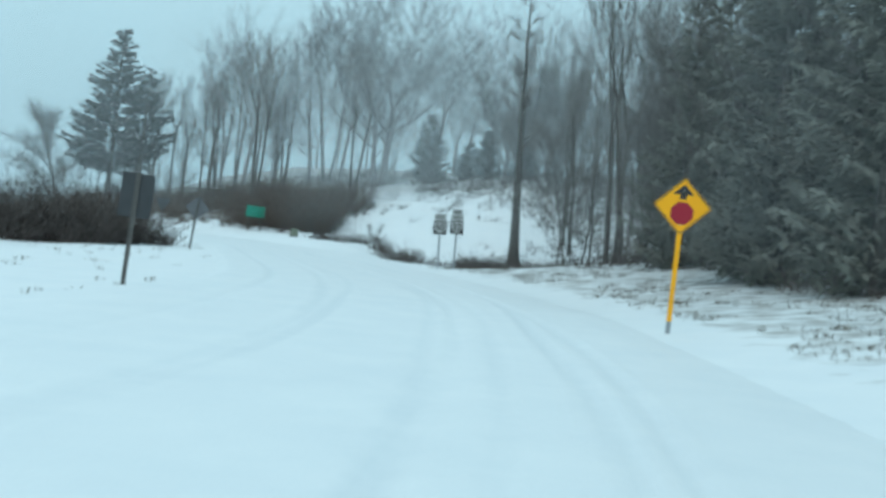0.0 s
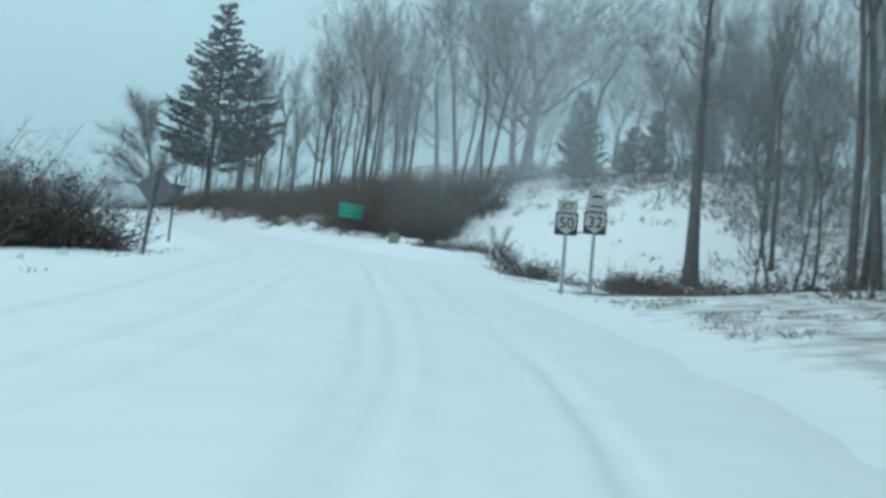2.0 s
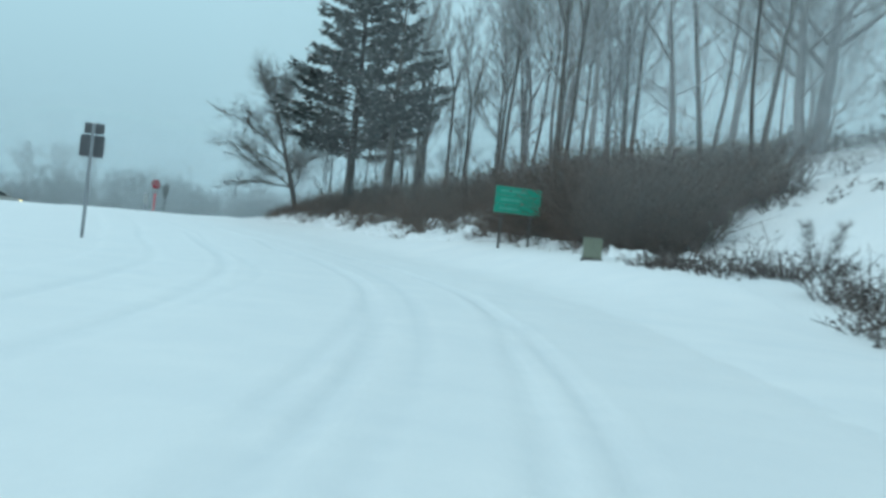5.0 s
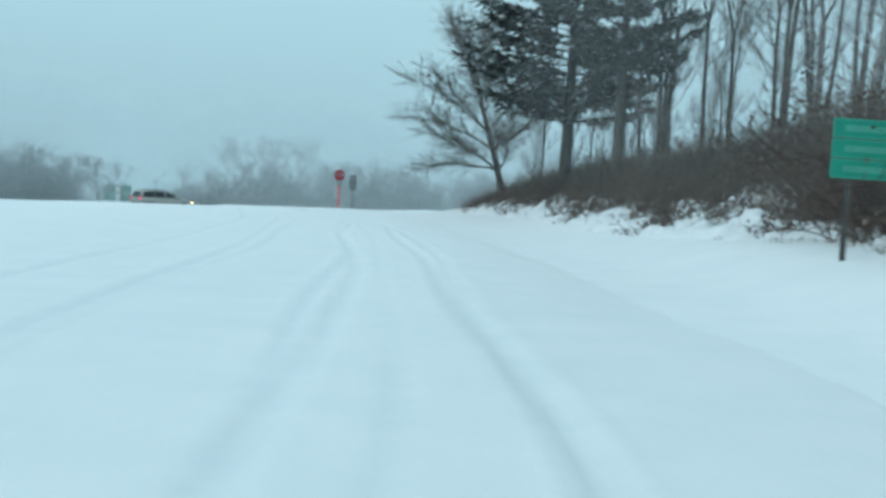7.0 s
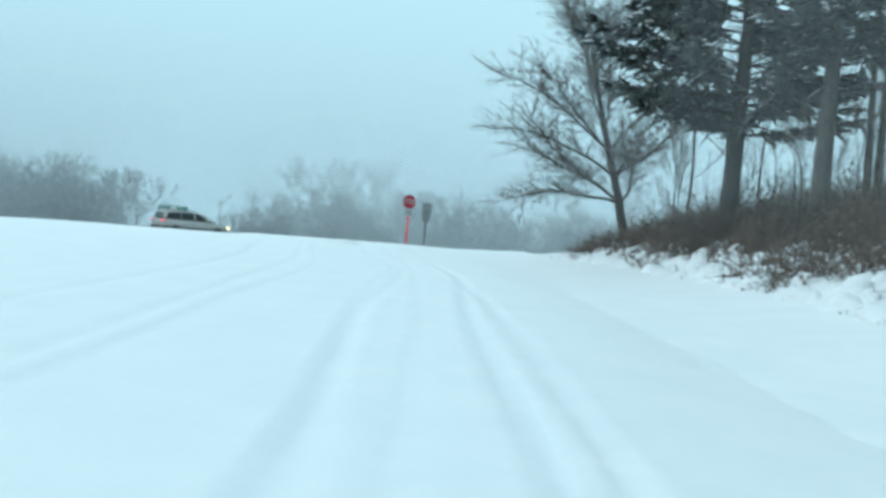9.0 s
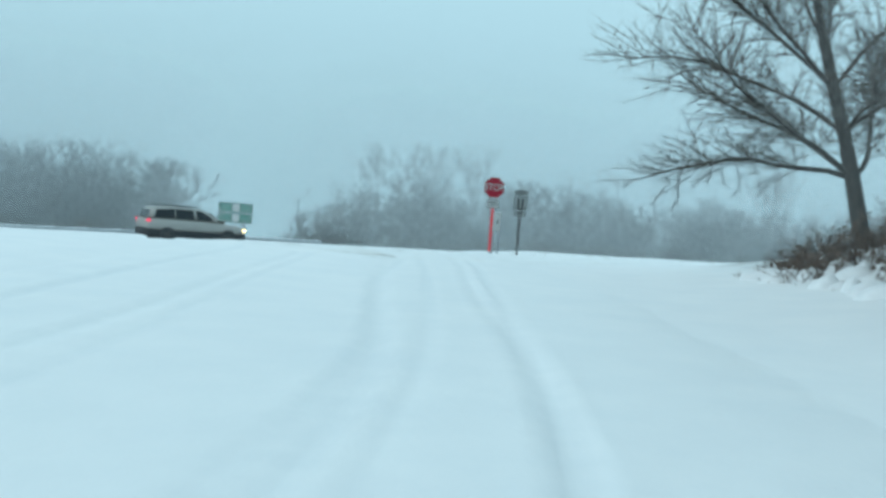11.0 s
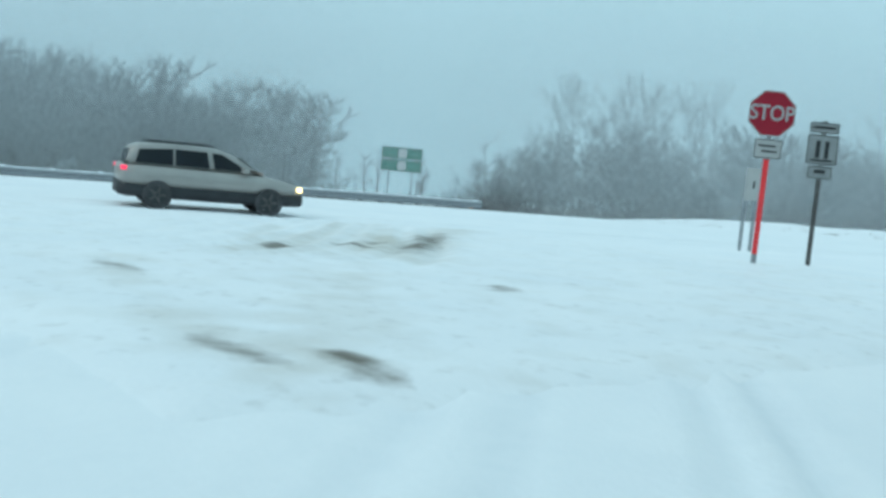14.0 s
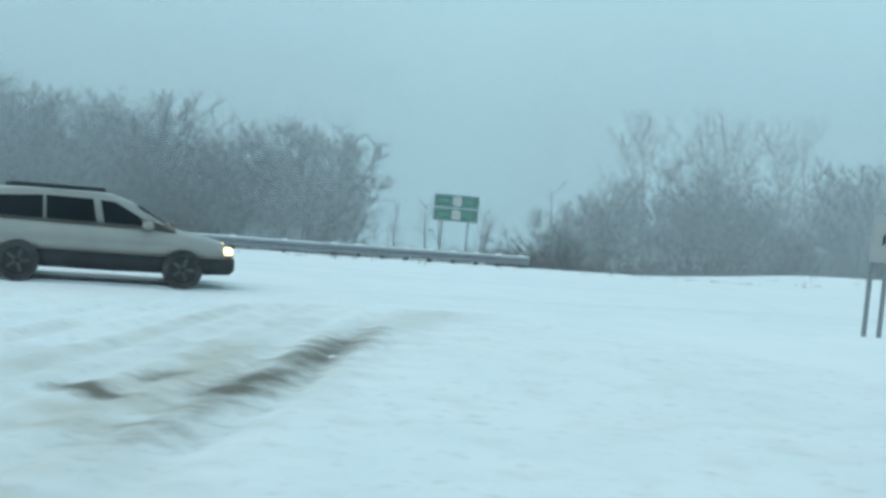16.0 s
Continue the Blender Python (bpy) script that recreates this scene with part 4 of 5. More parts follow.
def thicket(name, places, seed, mat, label, category, stems, tall, leaf=0.5):
    """Bushes of crooked stems, side twigs and clinging dead leaves round given places (x, y, radius, height)."""
    rg = random.Random(seed)
    t = Tubes()
    for x, y, r, h in places:
        for _ in range(int(stems * r * r)):
            a, d = rg.uniform(0, 6.28), r * math.sqrt(rg.random())
            px, py = x + d * math.cos(a), y + d * math.sin(a)
            hh = h * tall * rg.uniform(0.35, 1.0) * (1 - 0.45 * (d / r) ** 2)
            p = Vector((px, py, 0))
            pts, rad = limb(rg, p, Vector((rg.uniform(-0.9, 0.9), rg.uniform(-0.9, 0.9), 1)), hh * 1.12, 0.013, 0.006, 3, 0.3, rg.uniform(-0.22, 0.08))
            t.add(pts, rad, 3)
            for _ in range(5):
                u = rg.uniform(0.15, 1)
                j = min(int(u * 3), 2)
                e = pts[j].lerp(pts[j + 1], u * 3 - j)
                dq = Vector((rg.uniform(-1, 1), rg.uniform(-1, 1), rg.uniform(-0.3, 0.9))) * hh * rg.uniform(0.15, 0.4)
                t.spike(e, dq, 0.008)
                if rg.random() < leaf:
                    b = len(t.v)
                    w = Vector((rg.uniform(-1, 1), rg.uniform(-1, 1), rg.uniform(-1, 1))).normalized() * rg.uniform(0.03, 0.07)
                    o = Vector((rg.uniform(-1, 1), rg.uniform(-1, 1), rg.uniform(-1, 1))).normalized() * rg.uniform(0.04, 0.10)
                    c = e + dq * rg.random()
                    t.v += [c, c + w + o * 0.5, c + o * 1.2, c - w + o * 0.5]
                    t.f += [(b, b + 1, b + 2, b + 3)]
    v = np.array([tuple(p) for p in t.v])
    v[:, 2] += height(v[:, 0], v[:, 1]) - 0.05
    ob = new(name, mesh_of(name, v.tolist(), t.f, mat))
    return tagged(ob, label, category, kind="stuff")


def right_of_way(s, l):
    x0, y0 = np.interp(s, STATION, LINE[:, 0]), np.interp(s, STATION, LINE[:, 1])
    tx, ty = np.interp(s, STATION, TAN[:, 0]), np.interp(s, STATION, TAN[:, 1])
    return x0 + ty * l, y0 - tx * l


rb = random.Random(9)
mound = []
for k in range(26):
    st = rb.uniform(87.5, 98)
    mound.append((*right_of_way(st, 9.3 + rb.random() * (1.2 + 0.35 * (st - 82))), rb.uniform(1.0, 1.8), rb.uniform(2.6, 5.4)))
mound += [(*right_of_way(rb.uniform(90, 101), rb.uniform(12, 17)), rb.uniform(1.2, 2.2), rb.uniform(2.8, 4.4)) for _ in range(12)]
mound += [(*right_of_way(rb.uniform(99, 116), rb.uniform(12.5, 18)), rb.uniform(1.1, 1.8), rb.uniform(2.2, 3.8)) for _ in range(18)]
thicket("thicket", mound, 1, BRUSH, "dense brown thicket on the bank behind the green sign", "brush", 76, 1.0, 0.9)
verge = []
for k in range(110):
    s = rb.uniform(97, 139.5)
    l = rb.uniform(8.0, 14.5)
    verge.append((*right_of_way(s, l), rb.uniform(0.7, 1.4), rb.uniform(0.6, 1.5)))
verge += [(*right_of_way(rb.uniform(108, 138), rb.uniform(9.5, 15)), rb.uniform(0.8, 1.4), rb.uniform(1.2, 2.6)) for _ in range(76)]
thicket("bank_brush", verge, 2, BANK_BRUSH, "low brown brush and dead weeds covering the bank", "brush", 52, 1.0)


def snow_clumps(name, places, seed, label):
    """Uneven pads of snow that lie among the brush."""
    rg = random.Random(seed)
    v, f = [], []
    for x, y, r, h in places:
        b, n = len(v), 9
        v.append((x + rg.uniform(-0.2, 0.2) * r, y + rg.uniform(-0.2, 0.2) * r, h))
        for ring_r, ring_h in ((0.45, 0.85), (0.8, 0.5), (1.1, -0.15)):
            for i in range(n):
                a, w = 6.283 * i / n, r * ring_r * rg.uniform(0.7, 1.3)
                v.append((x + w * math.cos(a), y + w * math.sin(a), h * ring_h * rg.uniform(0.8, 1.2)))
        for i in range(n):
            j = (i + 1) % n
            f.append((b, b + 1 + i, b + 1 + j))
            for k in (0, n):
                f.append((b + 1 + k + i, b + 1 + k + n + i, b + 1 + k + n + j, b + 1 + k + j))
    v = np.array(v)
    v[:, 2] += height(v[:, 0], v[:, 1])
    tagged(new(name, mesh_of(name, v.tolist(), f, SNOW_CLUMP, None, True)), label, "snow", kind="stuff")


pads = []
for k in range(430):
    s = rb.uniform(80, 138)
    pads.append((*right_of_way(s, 7.4 + abs(rb.gauss(0, 1.5)) + (0.8 if s < 97 else 0)), rb.uniform(0.10, 0.5), rb.uniform(0.06, 0.30)))
snow_clumps("snow_clumps", pads, 14, "lumps of snow caught among the brush")
ditch = []
for k in range(105):
    s = rb.uniform(55, 81)
    if math.sin(s * 1.7) + math.sin(s * 0.63 + 1) > -0.35:
        ditch.append((*right_of_way(s, 7.2 + abs(rb.gauss(0, 1.9)) + 2.6 * (1 - step01(55, 72, s))), rb.uniform(0.4, 1.0), rb.uniform(0.4, 1.7)))
for k in range(40):
    s = rb.uniform(54, 72)
    ditch.append((*right_of_way(s, rb.uniform(11, 20)), rb.uniform(0.5, 1.1), rb.uniform(0.4, 1.0)))
thicket("ditch_brush", ditch, 3, BRUSH_GREY, "grey brush half buried in the snowy ditch", "brush", 60, 1.0)
under = []
for k in range(50):
    s = rb.uniform(26, 60)
    under.append((*right_of_way(s, rb.uniform(9.5, 18)), rb.uniform(0.6, 1.3), rb.uniform(0.6, 1.5)))
thicket("wood_undergrowth", under, 4, BRUSH_GREY, "dark undergrowth between the roadside trunks", "brush", 40, 1.0, 0.7)
slope = []
for k in range(75):
    s = rb.uniform(46, 73)
    slope.append((*right_of_way(s, rb.uniform(16, 30)), rb.uniform(0.6, 1.3), rb.uniform(0.5, 1.6)))
thicket("slope_brush", slope, 9, BRUSH_GREY, "grey brush scattered over the snowy slope", "brush", 26, 1.0, 0.5)
tops = [(*right_of_way(rb.uniform(74, 94), rb.uniform(16, 22)), rb.uniform(0.3, 0.8), rb.uniform(0.25, 0.8)) for _ in range(40)]
thicket("glade_brush", tops, 19, BRUSH_GREY, "low brush dotted over the upper glade", "brush", 34, 1.0, 0.4)
hillbrush = []
for k in range(170):
    s = rb.uniform(58, 120)
    hillbrush.append((*right_of_way(s, rb.uniform(21.5, 38) - 4 * step01(86, 105, s)), rb.uniform(0.8, 1.6), rb.uniform(0.8, 2.2)))
thicket("hill_brush", hillbrush, 6, BRUSH_GREY, "dark scrub along the foot of the hillside trees", "brush", 22, 1.0)
farbrush = []
for k in range(440):
    q = rb.uniform(48, 62)
    u = rb.uniform(-62, 0.27 * q) if rb.random() < 0.45 else rb.uniform(0.40 * q, 118)
    farbrush.append((*(MAIN_O + MAIN_U * u + MAIN_N * q), rb.uniform(1.0, 2.0), rb.uniform(1.2, 3.4)))
for k in range(26):
    q = rb.uniform(60, 80)
    farbrush.append((*(MAIN_O + MAIN_U * rb.uniform(0.28, 0.41) * q + MAIN_N * q), rb.uniform(0.9, 1.6), rb.uniform(0.6, 1.2)))
thicket("far_brush", farbrush, 7, FAR_SCRUB, "dull brown scrub at the foot of the far wood", "brush", 14, 1.0, 0.3)
thicket("far_bush", [(*(MAIN_O + MAIN_U * (3.4 + 0.9 * k) + MAIN_N * 50), 1.0, 1.7 + 0.3 * k) for k in range(3)], 17, BRUSH, "dark bush standing beyond the guardrail", "bush", 70, 1.0, 0.9)
thicket("roadside_bush", [(-13.7 - rb.uniform(0, 9), 53.0 - rb.uniform(0, 6.0), rb.uniform(1.1, 1.7), rb.uniform(2.6, 4.0)) for _ in range(26)] + [(-12.8, 52.6, 0.9, 1.9), (-12.4, 51.6, 0.7, 1.2), (-13.4, 51.8, 1.1, 2.6)], 5, BRUSH_GREY,
        "large dark bramble bush standing in the snow", "bush", 72, 1.0, 0.9)
thicket("glade_bush", [(-4.4, 82.8, 0.8, 1.0), (-5.6, 82.0, 0.6, 0.8)], 8, BRUSH_GREY, "small bush at the glade's edge", "bush", 70, 1.0)
plant(dense_kinds[1], -4.4, 82.6, 0.19, 10, 0.9, "stunted crooked little tree in the glade")


def tufts(name, places, seed, mat, label):
    """Blades of dead grass that poke out of the snow."""
    rg = random.Random(seed)
    v, f = [], []
    for x, y in places:
        for _ in range(rg.randint(4, 11)):
            px, py = x + rg.gauss(0, 0.10), y + rg.gauss(0, 0.10)
            a, h, w = rg.uniform(0, 6.28), rg.uniform(0.02, 0.11), rg.uniform(0.003, 0.008)
            dx, dy = math.cos(a), math.sin(a)
            lean = rg.uniform(0.1, 0.9) * h
            b = len(v)
            v += [(px - dy * w, py + dx * w, -0.02), (px + dy * w, py - dx * w, -0.02), (px + dx * lean * 0.4, py + dy * lean * 0.4, h * 0.7), (px + dx * lean, py + dy * lean, h)]
            f += [(b, b + 1, b + 2), (b + 1, b + 3, b + 2), (b, b + 2, b + 3)]
    v = np.array(v)
    v[:, 2] += height(v[:, 0], v[:, 1])
    tagged(new(name, mesh_of(name, v.tolist(), f, mat)), label, "grass", kind="stuff")


spots = []
for k in range(2400):
    s = rb.uniform(-2, 62)
    l = 4.3 + abs(rb.gauss(0, 4.0))
    if bumps(np.array([s * 1.0]), np.array([l]), 5.0, 8)[0] > -0.05:
        spots.append(right_of_way(s, l))
for k in range(700):
    s = rb.uniform(80, 140)
    spots.append(right_of_way(s, rb.uniform(7.2, 12)))
for k in range(90):
    spots.append(right_of_way(rb.uniform(5, 60), -6.5 - abs(rb.gauss(0, 4))))
for k in range(260):
    u, q = rb.uniform(-20, 60), rb.uniform(32, 44)
    spots.append(tuple(MAIN_O + MAIN_U * u + MAIN_N * q))
tufts("dead_grass", spots, 12, GRASS, "tufts of dead grass poking through the snow")

log = thing("fallen_log", pose(11.3, 66.9, ground_z(11.3, 66.9) + 0.25, 0, 8, -25), "fallen log lying in the snow among trees", "log")
tl = Tubes()
tl.add(*limb(random.Random(3), Vector((-2.2, 0, 0)), Vector((1, 0, 0)), 4.4, 0.2, 0.13, 8, 0.03, 0.0), 9)
ob = new("trunk", tl.mesh("trunk", BARK))
ob.parent = log
tl = Tubes()
tl.add([Vector((-2.1, 0, 0.13)), Vector((-0.5, 0.02, 0.17)), Vector((1.2, 0, 0.13)), Vector((2.1, 0, 0.1))], [0.06, 0.12, 0.1, 0.03], 7)
ob = new("lying_snow", tl.mesh("lying_snow", SNOW_CLUMP))
ob.parent = log


# ---- signs ----
def u_post(parent, height_up, mat=ZINC, y=0.0, x=0.0, low=-0.5, name="post"):
    w, d, t = 0.032, 0.022, 0.006
    poly = [(x - w - 0.012, y), (x - w, y), (x - w * 0.6, y + d), (x + w * 0.6, y + d), (x + w, y), (x + w + 0.012, y), (x + w + 0.012, y + t), (x + w * 0.95, y + t), (x + w * 0.72, y + d + t), (x - w * 0.72, y + d + t), (x - w * 0.95, y + t), (x - w - 0.012, y + t)]
    return part(name, solid(prism(poly, low, height_up, "z")), mat, parent)


def bolts(parent, places, y):
    for x, z in places:
        c = [(x + 0.012 * math.cos(k * math.pi / 3), z + 0.012 * math.sin(k * math.pi / 3)) for k in range(6)]
        part("bolt", solid(prism(c, y - 0.008, y)), ZINC, parent)


def sign_at(name, x, y, yaw, label, lean=0.0, group="", category="road sign"):
    """A sign whose heights count from the road's level; its posts run on into the ground."""
    return thing(name, pose(x, y, 0, 0, 0, yaw) @ pose(0, 0, 0, 0, lean, 0), label, category, group)


def diamond(side, r=0.04):
    c = side / math.sqrt(2)
    out = []
    for k in range(4):
        a = radians(90 * k - 90)
        tip = Vector((math.cos(a), math.sin(a))) * c
        for s in (-1, 1):
            b = radians(90 * (k + s) - 90)
            to = Vector((math.cos(b), math.sin(b))) * c
            out.append(tuple(tip.lerp(to, r)))
    return out


def moved(poly, dx, dz):
    return [(p[0] + dx, p[1] + dz) for p in poly]


# stop-ahead warning sign
s = sign_at("warning_sign", 4.52, 21.06, -8, "yellow diamond stop-ahead sign on a yellow post", 0.6)
zc = 2.46
plate = part("sign_plate", solid(prism(moved(diamond(0.762), 0, zc), -0.004, 0.0)), YELLOW, s)
part("border", solid(ring(moved(diamond(0.735), 0, zc), moved(diamond(0.705), 0, zc), -0.0055, -0.0042)), BLACK, plate)
arrow = [(-0.06, zc + 0.13), (0.06, zc + 0.13), (0.06, zc + 0.22), (0.20, zc + 0.22), (0.0, zc + 0.41), (-0.20, zc + 0.22), (-0.06, zc + 0.22)]
part("arrow", solid(prism(arrow, -0.0065, -0.0042)), BLACK, plate)
octo = [(0.225 * math.cos(radians(22.5 + 45 * k)), zc - 0.13 + 0.225 * math.sin(radians(22.5 + 45 * k))) for k in range(8)]
part("red_octagon", solid(prism(octo, -0.0065, -0.0042)), RED, plate)
u_post(s, zc + 0.4, ZINC, 0.002)
part("reflective_strip", solid(block(-0.045, 0.045, -0.006, 0.0, 0.30, zc - 0.5)), YELLOW, s, "bright yellow reflective post strip")
bolts(s, ((0, zc + 0.30), (0, zc - 0.34)), -0.006)

# plain sign backs on the verge opposite
s = sign_at("road_sign", -5.53, 20.6, -6, "back of a rectangular sign on a dark post", 2.6)
part("sign_plate", solid(prism(rounded(0.62, 0.80, 0.04, 0, 1.56), -0.004, 0.0)), DARK_BACK, s)
u_post(s, 1.98, POST_DARK, -0.032, low=-0.9)
s = sign_at("warning_sign", -10.7, 50.1, 12, "grey back of a diamond sign, leaning in snow", 5.0)
part("sign_plate", solid(prism(moved(diamond(0.762), 0, 1.69), 0.0, 0.004)), PALE_BACK, s, "dull grey sign back")
u_post(s, 2.2, POST_DARK, -0.032, low=-0.9)
bolts(s, ((0, 1.9), (0, 1.45)), -0.034)
s = sign_at("yield_sign", -15.3, 63.3, 44, "back of a triangular yield sign, seen obliquely", 1.0)
tri = [(-0.42, 2.12), (0.42, 2.12), (0.45, 2.06), (0.03, 1.36), (-0.03, 1.36), (-0.45, 2.06)]
part("sign_plate", solid(prism(tri, 0.0, 0.004)), ALU_BACK, s)
u_post(s, 2.5, POST_DARK, -0.032)
s = sign_at("route_sign", -21.97, 76.94, 24, "backs of two stacked route plates on one post", 1.2)
part("direction_plate", solid(prism(rounded(0.50, 0.27, 0.03, 0.02, 2.775), 0.0, 0.004)), ALU_BACK, s)
part("sign_plate", solid(prism(rounded(0.61, 0.56, 0.04, 0, 2.33), 0.0, 0.004)), ALU_BACK, s)
u_post(s, 2.9, ZINC, -0.032)


def shield_plate(parent, cz, number):
    """Black square plate with the white cut-out shield and its number."""
    plate = part("route_plate", solid(prism(rounded(0.61, 0.61, 0.04, 0, cz), -0.004, 0.0)), BLACK, parent, "black plate with white shield")
    half = [(0.0, 0.27), (0.09, 0.245), (0.17, 0.275), (0.215, 0.27), (0.275, 0.18), (0.25, 0.10), (0.265, -0.02), (0.22, -0.13), (0.11, -0.20), (0.0, -0.28)]
    poly = [(x, z) for x, z in half] + [(-x, z) for x, z in half[-2:0:-1]]
    part("shield", solid(prism(moved(poly[::-1], 0, cz), -0.0058, -0.0042)), WHITE, plate)
    lettering("number", number, 0.30, 0, cz + 0.01, -0.0075, BLACK, plate, 1.0, 0.006)


def small_plate(parent, cz, w, h, words="", lines=(), face=None):
    plate = part("plate", solid(prism(rounded(w, h, 0.03, 0, cz), -0.004, 0.0)), face or WHITE, parent)
    part("border", solid(ring(rounded(w - 0.02, h - 0.02, 0.025, 0, cz), rounded(w - 0.045, h - 0.045, 0.02, 0, cz), -0.0055, -0.0042)), BLACK, plate)
    if words:
        lettering("words", words, h * 0.5, 0, cz, -0.0075, BLACK, plate, 0.9, 0.004)
    for x0, x1, z0, z1 in lines:
        part("line", solid(block(x0, x1, -0.0062, -0.0042, cz + z0, cz + z1)), BLACK, plate)
    return plate


s = sign_at("route_sign", 0.3, 52.1, 6, "junction plate over a route 50 shield on a steel post", -2.2)
shield_plate(s, 2.0, "50")
small_plate(s, 2.475, 0.53, 0.32, "JCT")
u_post(s, 2.64, ZINC, 0.002)
s = sign_at("route_sign", 1.04, 51.95, 6, "two white plates over a route 32 shield", -1.6)
shield_plate(s, 2.1, "32")
small_plate(s, 2.54, 0.56, 0.25, "", ((-0.18, 0.18, -0.02, 0.03),))
small_plate(s, 2.80, 0.48, 0.24, "", ((-0.14, 0.14, -0.03, 0.04),))
u_post(s, 2.93, ZINC, 0.002)

# green destination sign
GX, GY = -14.25, 89.3
s = sign_at("destination_sign", GX, GY, 36, "green three-row destination sign on two steel posts", 1.0)
for k, cz in enumerate((2.51, 2.215, 1.92)):
    row = part("sign_panel", solid(prism(rounded(1.62, 0.285, 0.03, 0, cz), -0.004, 0.0)), GREEN, s)
    part("edge_line", solid(ring(rounded(1.60, 0.265, 0.025, 0, cz), rounded(1.575, 0.24, 0.02, 0, cz), -0.0055, -0.0042)), shade("pale_green_line", (0.10, 0.45, 0.35)) if k == 0 else bpy.data.materials["pale_green_line"], row)
    part("text_bar", solid(block(-0.62, 0.30 - 0.12 * k, -0.0058, -0.0042, cz - 0.045, cz + 0.045)), bpy.data.materials["pale_green_line"], row)
u_post(s, 2.66, POST_DARK, 0.002, -0.52, name="left_post")
u_post(s, 2.66, POST_DARK, 0.002, 0.52, name="right_post")
bz = ground_z(-10.3, 83.5)
s = thing("utility_box", pose(-10.3, 83.5, bz, 0, 0, 18) @ Matrix.Diagonal((0.46, 0.46, 0.52, 1)), "beige-green metal utility box at the foot of the bank", "utility box")
part("cabinet", solid(block(-0.55, 0.55, -0.4, 0.4, 0.1, 1.15), bevel=0.03), BOX_PAINT, s)
part("lid", solid(block(-0.58, 0.58, -0.43, 0.43, 1.153, 1.20), bevel=0.015), BOX_PAINT, s)
part("base", solid(block(-0.62, 0.62, -0.47, 0.47, -0.3, 0.097), bevel=0.02), POST_DARK, s, "dark plinth")
part("door_seam", solid(block(-0.008, 0.008, -0.405, -0.398, 0.15, 1.1)), POST_DARK, s)

# stop sign and the plates about it
s = sign_at("stop_sign", -59.4, 135.2, 46, "red octagonal stop sign with plate and red reflective post", 0.3)
oz = 2.27
octo = [(0.412 * math.cos(radians(22.5 + 45 * k)), oz + 0.412 * math.sin(radians(22.5 + 45 * k))) for k in range(8)]
inner = [(x * 0.95, oz + (z - oz) * 0.95) for x, z in octo]
plate = part("octagon", solid(prism(octo, -0.004, 0.0)), RED, s)
part("border", solid(ring(octo, inner, -0.0055, -0.0042)), WHITE, plate)
lettering("words", "STOP", 0.25, 0, oz, -0.007, WHITE, plate, 0.86, 0.004)
small_plate(s, 1.68, 0.46, 0.33, "", ((-0.16, 0.12, 0.03, 0.065), (-0.10, 0.15, -0.06, -0.025)))
u_post(s, 2.64, ZINC, 0.002)
part("reflective_strip", solid(block(-0.045, 0.045, -0.006, 0.0, -0.10, 1.50)), RED_STRIP, s, "bright red reflective post strip")
s = sign_at("route_sign", -59.95, 137.55, 46, "stacked white route plates and arrow on a dark post", 0.0)
small_plate(s, 2.20, 0.53, 0.20, "", ((-0.2, 0.2, -0.02, 0.03),), PLATE_DIM)
small_plate(s, 1.80, 0.56, 0.55, "", ((-0.12, -0.04, -0.16, 0.16), (0.04, 0.12, -0.16, 0.16), (-0.2, 0.2, -0.22, -0.18)), PLATE_DIM)
small_plate(s, 1.38, 0.45, 0.24, "", ((-0.10, 0.10, -0.02, 0.05),), PLATE_DIM)
u_post(s, 2.33, POST_DARK, 0.002, low=-0.9)
s = sign_at("marker_sign", -66.2, 143.8, 40, "narrow white plate on two thin posts", 0.0)
plate = part("plate", solid(prism(rounded(0.36, 0.86, 0.03, 0, 0.95), -0.004, 0.0)), WHITE, s)
part("symbol", solid(prism([(0.02, 0.82), (0.08, 0.88), (0.07, 1.06), (0.02, 1.00)], -0.006, -0.0042)), BLACK, plate)
u_post(s, 1.35, ZINC, 0.002, -0.13, low=-1.3, name="left_post")
u_post(s, 1.35, ZINC, 0.002, 0.13, low=-1.3, name="right_post")

# guide sign beyond the highway
gx, gy = -126.2, 174.8
gz = ground_z(gx, gy)
s = thing("guide_sign", pose(gx, gy, gz, 0, 0, 54), "green two-row highway guide sign on steel posts", "road sign")
for k, cz in enumerate((-0.02, -1.07)):
    cz = cz - gz
    row = part("sign_panel", solid(prism(rounded(3.5, 1.0, 0.08, 0, cz), -0.01, 0.0)), DEEP_GREEN, s)
    part("edge_line", solid(ring(rounded(3.44, 0.95, 0.07, 0, cz), rounded(3.35, 0.87, 0.06, 0, cz), -0.013, -0.0105)), WHITE, row)
    part("shield", solid(prism(rounded(0.72, 0.76, 0.2, 0.05, cz), -0.013, -0.0105)), BRIGHT, row, "plain white shield shape")
    part("text_bar", solid(block(-1.3, -0.55, -0.013, -0.0105, cz - 0.09, cz + 0.09)), bpy.data.materials["pale_green_line"], row)
    part("text_bar", solid(block(0.6, 1.3, -0.013, -0.0105, cz - 0.09, cz + 0.09)), bpy.data.materials["pale_green_line"], row)
u_post(s, -gz + 0.4, POST_DARK, 0.003, -1.0, name="left_post")
u_post(s, -gz + 0.4, POST_DARK, 0.003, 1.0, name="right_post")


